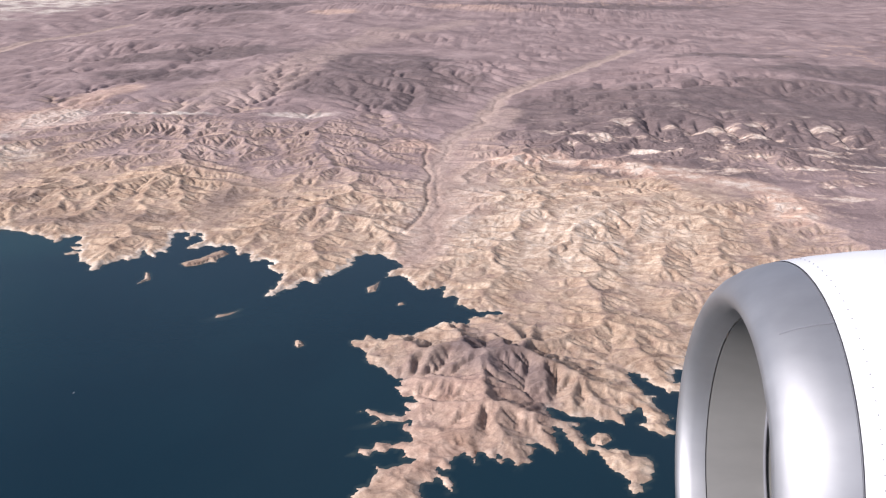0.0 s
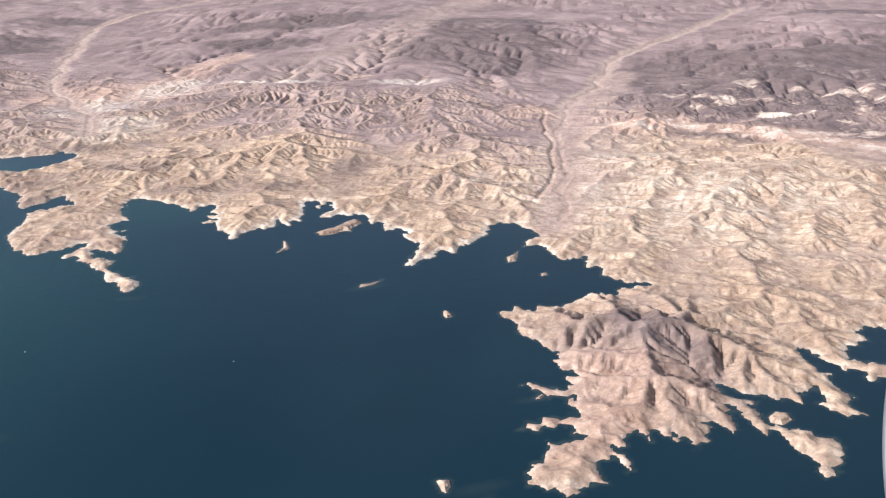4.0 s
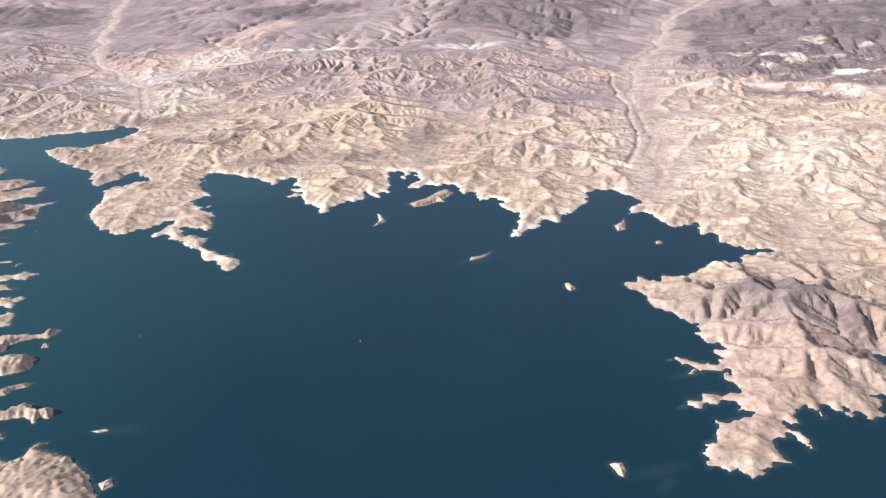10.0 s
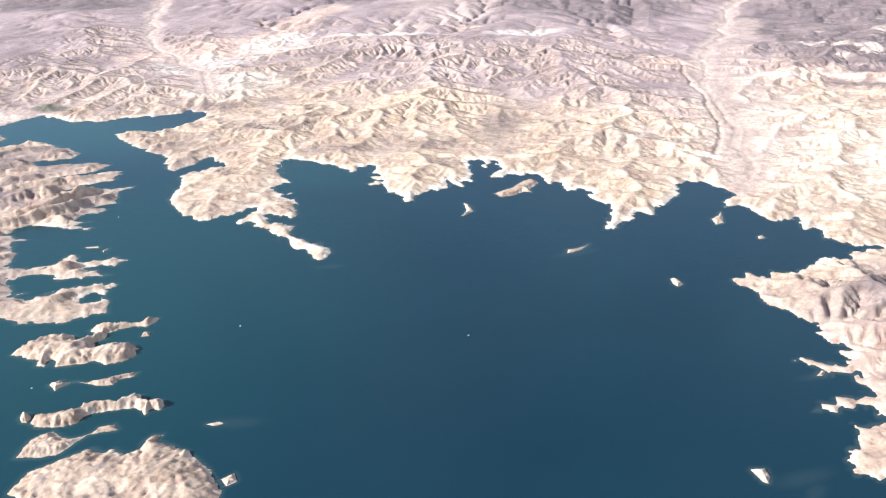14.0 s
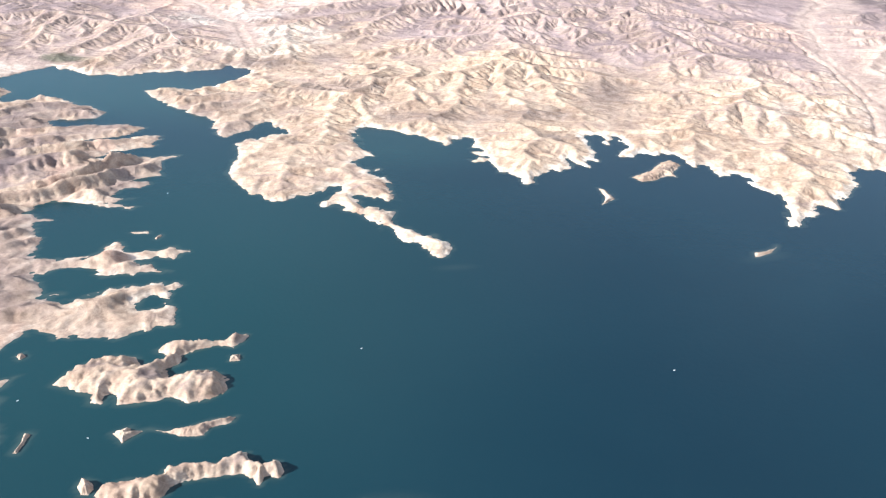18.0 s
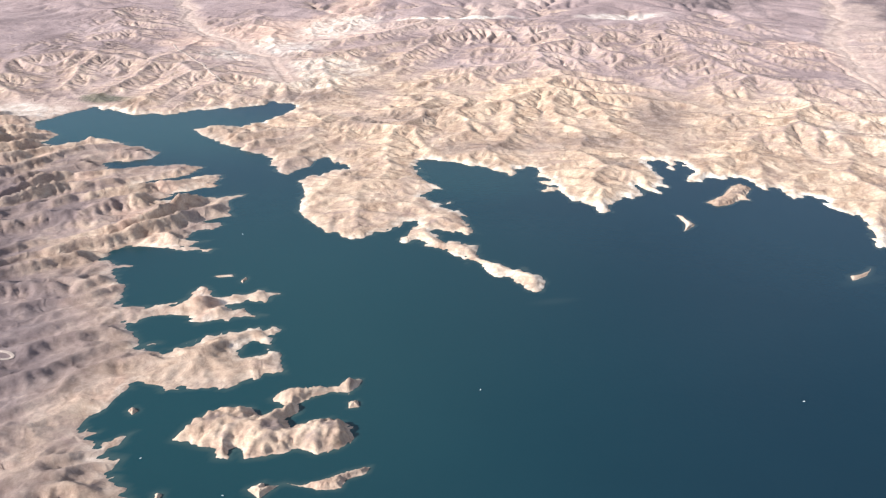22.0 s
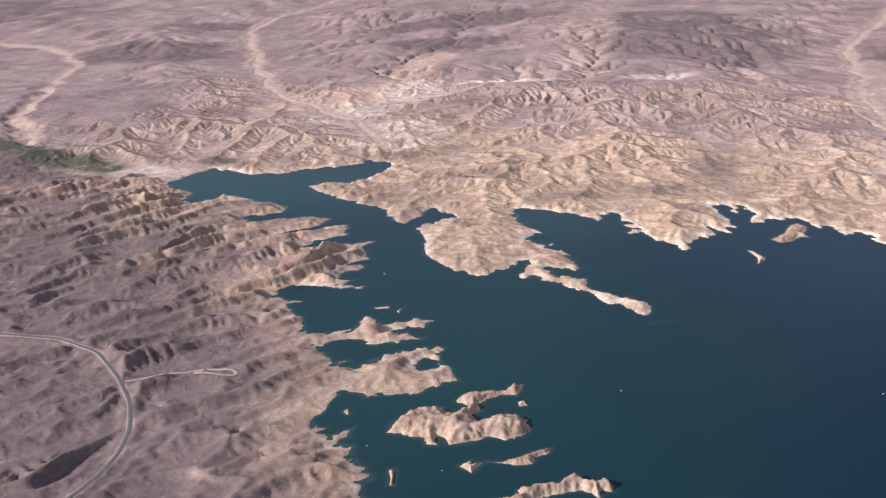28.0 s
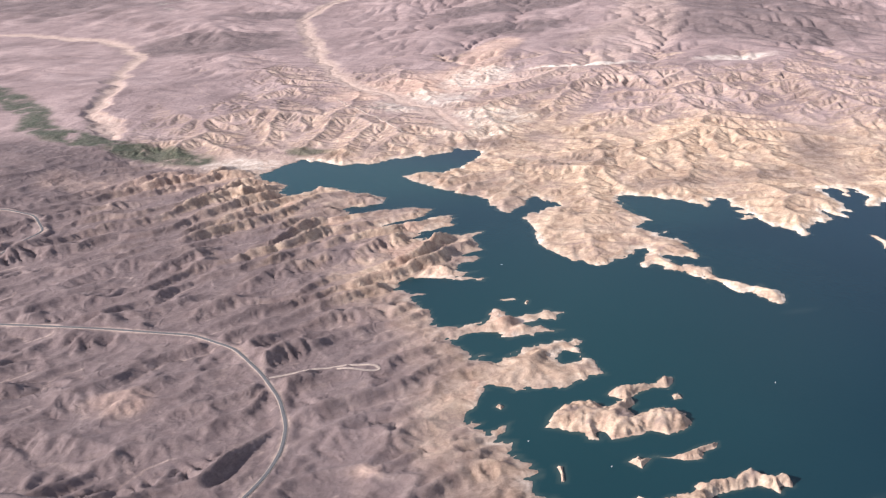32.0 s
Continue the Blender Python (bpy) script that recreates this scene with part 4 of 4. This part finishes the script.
LONG = [
    (-188.4, 102.5), (-187.9, 104.5), (-186.0, 106.3), (-182.7, 107.4), (-181.0, 108.2), (-181.5, 109.8), (-178.7, 111.0), (-174.5, 112.3),
    (-172.7, 114.7), (-171.1, 115.7), (-169.7, 114.0), (-167.5, 113.7), (-166.1, 115.2), (-164.0, 113.2), (-164.4, 111.8), (-166.7, 111.6),
    (-166.6, 109.7), (-168.2, 110.9), (-170.3, 111.4), (-173.5, 110.0), (-176.6, 108.6), (-178.7, 107.0), (-178.8, 105.2), (-179.9, 103.6),
    (-183.0, 102.5), (-186.2, 101.5),
]
BLOB = [
    (-191.7, 103.6), (-191.9, 104.7), (-191.2, 105.2), (-190.0, 104.8), (-189.2, 103.8), (-189.3, 102.6), (-190.3, 102.4),
]
HOOKED = [
    (-184.3, 92.7), (-184.9, 97.9), (-183.9, 99.7), (-182.1, 101.3), (-179.1, 99.8), (-176.4, 100.2), (-174.2, 102.2), (-173.8, 104.3),
    (-171.2, 105.7), (-169.5, 104.2), (-172.4, 103.0), (-174.5, 101.7), (-175.4, 99.6), (-176.2, 97.5), (-176.5, 95.6), (-179.4, 93.9),
]
BALD = [
    (-175.0, 94.4), (-173.4, 96.2), (-171.3, 98.1), (-168.5, 97.4), (-167.1, 98.8), (-164.1, 97.8), (-161.9, 99.7), (-162.4, 102.4), (-161.7, 104.2),
    (-159.7, 104.8), (-160.3, 102.8), (-157.0, 102.2), (-152.4, 101.1), (-149.0, 99.1), (-145.7, 97.1), (-144.0, 95.4), (-141.0, 92.2),
    (-140.0, 87.3), (-144.0, 81.8), (-153.3, 79.0), (-166.5, 78.9), (-179.3, 84.0), (-179.2, 89.4),
]
ROCKS_A = [
    (-142.6, 95.3), (-140.9, 97.3), (-139.4, 95.4), (-140.8, 93.8),
]
SHOAL_TIP = [
    (-152.9, 109.5), (-150.5, 110.8), (-149.5, 110.4), (-151.0, 109.3),
]
COMMA = [
    (-124.8, 227.4), (-122.6, 225.8), (-120.4, 221.6), (-121.9, 219.3), (-123.3, 217.4), (-122.6, 221.8),
]
TAIL = [
    (-89.5, 200.5), (-86.7, 201.9), (-84.8, 203.7), (-84.0, 205.2), (-85.6, 201.6), (-88.1, 199.2), (-89.3, 198.4),
]
CROWN = [
    (-61.8, 188.8), (-59.8, 188.5), (-58.6, 186.4), (-59.9, 184.8), (-61.1, 185.9),
]
OFFSHORE = [
    (-49.6, 228.6), (-47.5, 231.4), (-46.5, 234.5), (-46.2, 226.5), (-48.5, 224.7),
]
DOT = [
    (-37.5, 218.6), (-36.1, 219.8), (-35.4, 218.2), (-37.1, 217.0),
]
HEART = [
    (-48.1, 117.5), (-45.5, 118.2), (-44.8, 116.2), (-45.3, 114.2), (-46.3, 114.6),
]
COVE = [
    (-116.6, 236.3), (-113.7, 234.1), (-110.3, 235.9), (-107.6, 239.8), (-104.9, 239.6), (-105.8, 242.4), (-103.7, 248.1), (-106.3, 250.7),
    (-108.8, 248.9), (-111.9, 241.8),
]
ROCK = [
    (-220.3, 129.3), (-219.7, 130.4), (-218.5, 129.6), (-219.0, 128.5),
]
SLIVER = [
    (-226.0, 176.7), (-222.4, 178.1), (-221.7, 177.3), (-224.8, 176.3),
]
SPECK = [
    (-219.3, 175.5), (-218.9, 177.4), (-218.3, 176.8), (-218.7, 174.9),
]
PAIR = [
    (-206.1, 111.8), (-205.1, 112.0), (-204.7, 109.7), (-204.4, 107.8), (-205.0, 107.7), (-205.3, 110.1),
]
CHANNEL = [
    (20.1, 153.7), (22.0, 156.3), (24.5, 156.1), (25.2, 153.9), (22.8, 151.2), (20.3, 151.5),
]
REEF = [
    (-31.8, 150.6), (-30.5, 152.8), (-29.8, 152.4), (-30.6, 150.8),
]
ISLANDS = [
    (BROAD_ISLAND, 2.6, "broad tan rock island with two lobes and a notched shore"), (SMALL, 0.7, "small pale rock islet beside a larger island"),
    (NOTCHED, 0.9, "small notched rock islet in dark water"), (THIN, 0.9, "long thin ridge of pale rock rising from the lake"),
    (LONG, 2.0, "long narrow island of tan rock with a knobbed end"), (BLOB, 1.3, "round knob of bare tan rock in the lake"),
    (HOOKED, 1.2, "hooked island of tan rock with a thin tail"), (BALD, 2.6, "bald rounded island of pale banded rock"),
    (ROCKS_A, 0.7, "small pale rock islet"), (SHOAL_TIP, 0.18, "low bar of pale sand just above water"), (COMMA, 0.6, "comma-shaped islet of pale sand and rock"),
    (TAIL, 0.3, "low winding sandbar islet"), (CROWN, 0.8, "small pale rock islet alone in open water"), (OFFSHORE, 0.7, "narrow pale rock islet off the shore"),
    (DOT, 0.4, "tiny pale rock islet in open water"), (HEART, 0.8, "small heart-shaped islet of pale rock"), (COVE, 1.1, "jagged tan island at the mouth of a cove"),
    (ROCK, 0.6, "tiny pale rock islet in open water"), (SLIVER, 0.2, "thin sliver of sand just above water"), (SPECK, 0.3, "tiny sandbar islet in open water"),
    (PAIR, 0.5, "narrow pale rock islet close to the shore"), (CHANNEL, 0.9, "small tan rock island in a side channel"), (REEF, 0.4, "tiny islet of pale rock"),
]
for ring, _, _ in ISLANDS:
    xs, ys = zip(*ring)
    box = (wx > min(xs) - 6) & (wx < max(xs) + 6) & (wy > min(ys) - 6) & (wy < max(ys) + 6)
    d, _ = line_distance(wx[box], wy[box], ring, True)
    wsd[box] = np.minimum(wsd[box], d)
murk = fbm(wx, wy, 0.03, 3, 300)
shallow = np.where(win, 1 - smooth(0.0, 1.0 + 0.9 * murk, wsd), 0.6)
silty = np.clip(spot(wx, wy, -300, 268, 60, 26, 0, 0.7) + 0.7 * spot(wx, wy, -215, 150, 60, 90, 0, 0.8) + 0.4 * spot(wx, wy, -185, 245, 26, 14, 0, 0.7), 0, 1)
for sx, sy, rx, ry, turn in ((-147.5, 111, 5, 1.6, 15), (-152, 178.5, 4, 1, 20), (-87, 199, 5, 1.4, 30), (-39, 117, 5, 1.5, 30), (-37.5, 113.5, 2.5, 1.2, 60), (-32.5, 150, 3.5, 1.0, 25)):
    shallow = np.maximum(shallow, 0.3 * spot(wx, wy, sx, sy, rx, ry, turn, 0.8))
shallows = np.stack([shallow, silty, silty * 0, silty * 0 + 1], -1)
water = sheet("water", wx, wy, wx * 0, win | (wsd < 4), [WATER], {"shallows": shallows})
tagged(water, "dark blue-green lake water, calm with faint ripples", "lake", kind="structure")


def island(ring, high, label, seed):
    """An island: rises from its shoreline to gullied ridges."""
    xs, ys = [p[0] for p in ring], [p[1] for p in ring]
    size = max(max(xs) - min(xs), max(ys) - min(ys))
    step = min(0.36, max(0.09, size / 80))
    x, y = np.meshgrid(np.arange(min(xs) - 1, max(xs) + 1, step, dtype=np.float32), np.arange(min(ys) - 1, max(ys) + 1, step, dtype=np.float32))
    wob = min(1.0, size * 0.04)
    qx, qy = x + wob * fbm(x, y, 0.6, 4, seed, 0.6), y + wob * fbm(x, y, 0.6, 4, seed + 9, 0.6)
    d, _ = line_distance(qx, qy, ring, True)
    sd = np.where(inside(qx, qy, ring), d, -d)
    top = sd.max() + 1e-3
    crest = ridged(x, y, 0.16, 5, seed + 20, 0.55)
    rise = np.clip(sd / top, 0, 1) ** 0.7
    body = high * rise * (0.25 + 0.9 * crest)
    cut, _ = eroded(sd, 0 * sd + 0.35, np.clip(body * 0.8, 0, None), 0 * sd, step, seed, 9)
    cut = cut * high * 1.15 / max(cut.max(), 1e-3)
    z = (0.26 if high > 1.2 else 0.2) * cut + 0.34 * high * smooth(0, 0.55, sd / top) + min(0.7, 0.30 * high) * np.clip(sd * 0.8, 0, 1) * ridged(x + 1.2 * fbm(x, y, 0.3, 3, seed + 31), y + 1.2 * fbm(x, y, 0.3, 3, seed + 35), 0.30, 5, seed + 30, 0.58)
    z = crisp(z, max(2, int(0.6 / step)), 0.6)
    z = np.where(sd < 0, sd * 0.5 - 0.03, np.maximum(z, 0.03 + 0.04 * np.minimum(sd, 1)))
    n = fbm(x, y, 0.16, 5, seed + 40, 0.6)
    geo = np.stack([0.95 - 0.25 * smooth(0, 0.5, n), 0.14 + 0.65 * smooth(0.02, 0.34, n) * smooth(0.6, 1.8, sd), 0.5 * smooth(0.05, 0.35, -n), 0 * n + 1], -1)
    cov = np.stack([0 * n, 0 * n, (1 - smooth(0.2, 0.9, np.abs(sd - 0.3))) * 0.1, 0 * n + 1], -1)
    ob = sheet("island" if size > 8 else "islet", x, y, z, sd > -0.5, [DESERT], {"geology": geo, "cover": cov})
    return tagged(ob, label, "island", group="islands in the lake")


for k, (ring, high, label) in enumerate(ISLANDS):
    island(ring, high, label, 400 + 60 * k)


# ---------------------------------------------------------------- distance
# matt backdrop material with the haze of distance painted into its base colour
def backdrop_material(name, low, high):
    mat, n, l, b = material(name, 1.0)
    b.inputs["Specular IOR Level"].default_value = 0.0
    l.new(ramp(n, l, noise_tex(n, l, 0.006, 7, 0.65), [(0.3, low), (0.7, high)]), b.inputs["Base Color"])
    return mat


# painted haze: blue on the ranges, slate on nearer hills, palest farthest off
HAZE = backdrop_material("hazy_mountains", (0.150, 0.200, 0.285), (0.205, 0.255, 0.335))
SLATE_HAZE = backdrop_material("slate_haze_hills", (0.165, 0.185, 0.225), (0.235, 0.245, 0.275))
PALE_HAZE = backdrop_material("pale_haze", (0.25, 0.31, 0.40), (0.28, 0.34, 0.43))


def mountains(name, arc0, arc1, radius, high, deep, seed, mat, label):
    """A range along an arc round the lake, as a thick ridged body."""
    a = np.linspace(radians(arc0), radians(arc1), 420, dtype=np.float32)
    r = np.linspace(-1, 1, 26, dtype=np.float32)
    aa, rr = np.meshgrid(a, r)
    x, y = -150 + (radius + deep * rr) * np.sin(aa), (radius + deep * rr) * np.cos(aa)
    ends = smooth(0, 0.12, (aa - a[0]) / (a[-1] - a[0])) * smooth(0, 0.25, (a[-1] - aa) / (a[-1] - a[0]))
    z = high * ends * np.clip(1 - np.abs(rr), 0, 1) ** 0.7 * (0.58 + 0.24 * ridged(x, y, 0.0024, 6, seed, 0.5) + 0.25 * fbm(x, y, 0.0012, 3, seed + 7)) - 2
    ob = sheet(name, x, y, z, np.ones(z.shape, bool), [mat], {})
    return tagged(ob, label, "mountains", kind="structure")


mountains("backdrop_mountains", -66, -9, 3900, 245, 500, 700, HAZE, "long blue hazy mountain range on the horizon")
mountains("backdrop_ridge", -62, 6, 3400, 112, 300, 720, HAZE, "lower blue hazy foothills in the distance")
mountains("backdrop_foothills", -64, -12, 2750, 58, 330, 740, SLATE_HAZE, "low hazy slate-grey hills below a mountain range")
mountains("backdrop_distance", -30, 60, 4300, 128, 300, 760, PALE_HAZE, "pale far mountains almost lost in the haze")


# ---------------------------------------------------------------- roads
def plain(name, stops, scale, rough=0.9, bumpy=0.2, spec=0.2):
    mat, n, l, b = material(name, rough)
    b.inputs["Specular IOR Level"].default_value = spec
    f = noise_tex(n, l, scale, 6, 0.65)
    l.new(ramp(n, l, f, stops), b.inputs["Base Color"])
    bump(n, l, b, f, bumpy, 0.05)
    return mat


ASPHALT = plain("asphalt", [(0.3, (0.085, 0.082, 0.083)), (0.7, (0.13, 0.125, 0.122))], 2.0)
GRAVEL = plain("road_gravel", [(0.3, (0.26, 0.205, 0.17)), (0.7, (0.40, 0.32, 0.26))], 1.2)


def resample(line, step):
    p = np.array(line, float)
    s = np.r_[0, np.cumsum(np.hypot(*np.diff(p, axis=0).T))]
    t = np.arange(0, s[-1], step)
    q = np.stack([np.interp(t, s, p[:, 0]), np.interp(t, s, p[:, 1])], -1)
    for _ in range(3):
        q[2:-2] = (q[:-4] + q[1:-3] + q[2:-2] + q[3:-1] + q[4:]) / 5
    return q


def ribbon(name, line, half, up, mat, label, category):
    """A road strip with thickness that follows the ground."""
    q = resample(line, 0.8)
    way = np.gradient(q, axis=0)
    way /= np.linalg.norm(way, axis=1)[:, None]
    side = np.stack([-way[:, 1], way[:, 0]], -1)
    bm = bmesh.new()
    rows = []
    for (x, y), (sx, sy) in zip(q, side):
        z = max(height(x, y), height(x + sx * half * 0.8, y + sy * half * 0.8), height(x - sx * half * 0.8, y - sy * half * 0.8)) + up
        rows.append([bm.verts.new((x + sx * half * k, y + sy * half * k, z + d)) for k, d in ((-1.15, -0.5), (-1, 0), (0, 0.02), (1, 0), (1.15, -0.5))])
    for a, b in zip(rows, rows[1:]):
        for i in range(4):
            bm.faces.new((a[i], b[i], b[i + 1], a[i + 1]))
    me = bpy.data.meshes.new(name)
    bm.to_mesh(me)
    bm.free()
    me.materials.append(mat)
    return tagged(new(name, me), label, category, kind="structure")


ribbon("road_shoulder", HIGHWAY, 0.5, 0.05, GRAVEL, "pale graded gravel shoulder of a desert highway", "road shoulder")
ribbon("road", HIGHWAY, 0.33, 0.12, ASPHALT, "grey two-lane asphalt highway winding through the hills", "road")
TRAIL = [(-334, 374), (-322, 356), (-305, 342), (-296, 328), (-284, 316)]
ribbon("dirt_track", TRAIL, 0.35, 0.1, GRAVEL, "pale dirt track winding down a bare hill", "track")
ribbon("dirt_track", TRACK, 0.32, 0.06, GRAVEL, "pale dirt track ending in a loop", "track")


# ---------------------------------------------------------------- things on and by the lake
def part(name, bm, mat, parent, label=""):
    me = bpy.data.meshes.new(name)
    bm.to_mesh(me)
    bm.free()
    me.materials.append(mat)
    ob = new(name, me)
    ob.parent = parent
    return tagged(ob, label)


def shaded(bm):
    for f in bm.faces:
        f.smooth = True
    return bm


def lathe(profile, segments=96):
    """A body of revolution round the x axis from pairs of axial place and radius."""
    bm = bmesh.new()
    rings = []
    for x, r in profile:
        rings.append([bm.verts.new((x, r * math.cos(2 * math.pi * k / segments), r * math.sin(2 * math.pi * k / segments))) for k in range(segments)])
    for a, b in zip(rings, rings[1:]):
        for k in range(segments):
            bm.faces.new((a[k], a[(k + 1) % segments], b[(k + 1) % segments], b[k]))
    bmesh.ops.recalc_face_normals(bm, faces=bm.faces)
    return shaded(bm)


def metal(name, colour, rough, metallic, streak=0.12):
    mat, n, l, b = material(name, rough, metallic)
    f = noise_tex(n, l, 3.0, 5, 0.6, stretch=(0.4, 1.0, 1.0))
    lo, hi = tuple(c * (1 - streak) for c in colour), tuple(min(c * (1 + streak), 0.9) for c in colour)
    l.new(ramp(n, l, f, [(0.3, lo), (0.7, hi)]), b.inputs["Base Color"])
    l.new(math_node(n, l, "ADD", math_node(n, l, "MULTIPLY", f, 0.16), rough - 0.08), b.inputs["Roughness"])
    return mat


def engine_nacelle(m):
    """A jet engine's nacelle: metal lip, lined inlet, painted cowl, fan behind."""
    lip_m, white = metal("lip_metal", (0.33, 0.33, 0.33), 0.55, 0.8), metal("white_paint", (0.68, 0.675, 0.66), 0.45, 0.0, 0.05)
    liner, dark = metal("inlet_liner", (0.20, 0.195, 0.18), 0.6, 0.1), metal("fan_titanium", (0.10, 0.10, 0.11), 0.35, 0.8)
    seam_m = metal("seam_shadow_gap", (0.16, 0.16, 0.17), 0.8, 0.0)
    root = tagged(new("engine_nacelle"), "white jet engine nacelle with a grey metal inlet lip", "jet engine")
    part("inlet_lip", lathe([(0.26, 1.0), (0.20, 0.985), (0.13, 0.957), (0.07, 0.920), (0.03, 0.880), (0.008, 0.845), (0.0, 0.822), (0.007, 0.80),
                             (0.03, 0.775), (0.08, 0.755), (0.15, 0.742)], 128), lip_m, root, "brushed grey metal inlet lip")
    part("inlet_barrel", lathe([(0.155, 0.740), (0.30, 0.727), (0.46, 0.72)]), liner, root, "warm grey lined inlet wall")
    part("liner_ring", lathe([(0.46, 0.722), (0.462, 0.708), (0.475, 0.708), (0.477, 0.722)]), seam_m, root)
    part("rear_barrel", lathe([(0.478, 0.72), (0.75, 0.735), (1.05, 0.75)]), liner, root)
    part("fan_cowl", lathe([(0.268, 1.004), (0.42, 1.036), (0.60, 1.066), (0.85, 1.095), (1.2, 1.115), (1.7, 1.12), (2.3, 1.09), (2.9, 1.01), (3.4, 0.90), (3.4, 0.86), (2.6, 0.95), (1.1, 1.0)], 128), white, root, "glossy white painted cowl")
    part("cowl_seam", lathe([(0.261, 0.994), (0.261, 0.998), (0.267, 1.0), (0.267, 0.996)], 128), seam_m, root)
    bm = bmesh.new()
    for k in range(120):
        a = 2 * math.pi * k / 120
        bmesh.ops.create_icosphere(bm, subdivisions=1, radius=0.0028, matrix=Matrix.Translation((0.33, 1.0185 * math.cos(a), 1.0185 * math.sin(a))))
    tagged(part("rivet_row", bm, seam_m, root), kind="stuff")
    for a0 in (0.35, 1.9, 3.3, 5.0):
        bm = bmesh.new()
        row = []
        for x, r in ((0.26, 1.0015), (0.20, 0.9865), (0.13, 0.9585), (0.07, 0.9215)):
            row.append([bm.verts.new((x, r * math.cos(a0 + d), r * math.sin(a0 + d))) for d in (-0.003, 0.003)])
        for p, q in zip(row, row[1:]):
            bm.faces.new((p[0], p[1], q[1], q[0]))
        part("lip_joint", bm, seam_m, root)
    part("spinner", lathe([(0.72, 0.0001), (0.78, 0.06), (0.9, 0.14), (1.05, 0.2)], 48), dark, root)
    part("fan_back", lathe([(1.06, 0.75), (1.07, 0.0001)], 48), dark, root)
    for k in range(24):
        bm = bmesh.new()
        a = 2 * math.pi * k / 24
        rows = []
        for r, twist in ((0.19, 0.25), (0.45, 0.6), (0.73, 0.95)):
            d = 0.075
            rows.append([bm.verts.new(((0.97 + s * d * math.cos(twist)), r * math.cos(a + s * d * math.sin(twist) / r), r * math.sin(a + s * d * math.sin(twist) / r))) for s in (-1, 1)])
        for p, q in zip(rows, rows[1:]):
            bm.faces.new((p[0], p[1], q[1], q[0]))
        bmesh.ops.solidify(bm, geom=bm.faces[:], thickness=0.008)
        part("fan_blade", bm, dark, root)
    root.matrix_world = m
    return root


NACELLE_RADIUS = 34.5
engine_nacelle(pose(35.4, 102.0, 30.3, 0, 0, 3) @ Matrix.Diagonal((NACELLE_RADIUS,) * 3).to_4x4())


HULL = plain("boat_hull", [(0.3, (0.74, 0.74, 0.73)), (0.7, (0.82, 0.82, 0.80))], 4.0, 0.3, 0.02, 0.5)
GLASS = plain("boat_glass", [(0.3, (0.03, 0.04, 0.05)), (0.7, (0.05, 0.06, 0.07))], 4.0, 0.1, 0.0, 0.5)


def boat(x, y, turn, size):
    root = tagged(new("boat"), "small white motor boat lying on the open lake", "boat", group="boats on the lake")
    bm = bmesh.new()
    sections = [(-0.5, 0.17, 0.10), (-0.2, 0.19, 0.10), (0.2, 0.17, 0.12), (0.42, 0.08, 0.14), (0.5, 0.01, 0.15)]
    rows = [[bm.verts.new(p) for p in ((x0, -w, t), (x0, -w * 0.6, -0.04), (x0, w * 0.6, -0.04), (x0, w, t))] for x0, w, t in sections]
    for a, b in zip(rows, rows[1:]):
        for i in range(4):
            bm.faces.new((a[i], b[i], b[(i + 1) % 4], a[(i + 1) % 4]))
    bm.faces.new(rows[0]), bm.faces.new(rows[-1])
    bmesh.ops.recalc_face_normals(bm, faces=bm.faces)
    part("hull", bm, HULL, root)
    bm = bmesh.new()
    bmesh.ops.create_cube(bm, size=1, matrix=pose(-0.02, 0, 0.16) @ Matrix.Diagonal((0.30, 0.24, 0.12, 1)))
    bmesh.ops.bevel(bm, geom=bm.edges[:], offset=0.03, segments=2, affect="EDGES")
    part("cabin", bm, HULL, root)
    bm = bmesh.new()
    bmesh.ops.create_cube(bm, size=1, matrix=pose(0.135, 0, 0.17, 0, -20, 0) @ Matrix.Diagonal((0.02, 0.2, 0.07, 1)))
    part("windscreen", bm, GLASS, root)
    root.matrix_world = pose(x, y, 0.02, 0, 0, turn) @ Matrix.Diagonal((size,) * 3).to_4x4()
    return root


for x, y, turn, size in ((-107.8, 152, 30, 0.42), (-162.5, 145.6, 80, 0.42), (-228.3, 197.8, 140, 0.42), (-196.1, 113.2, 10, 0.35), (-212.2, 118.7, 60, 0.35)):
    boat(x, y, turn, size)
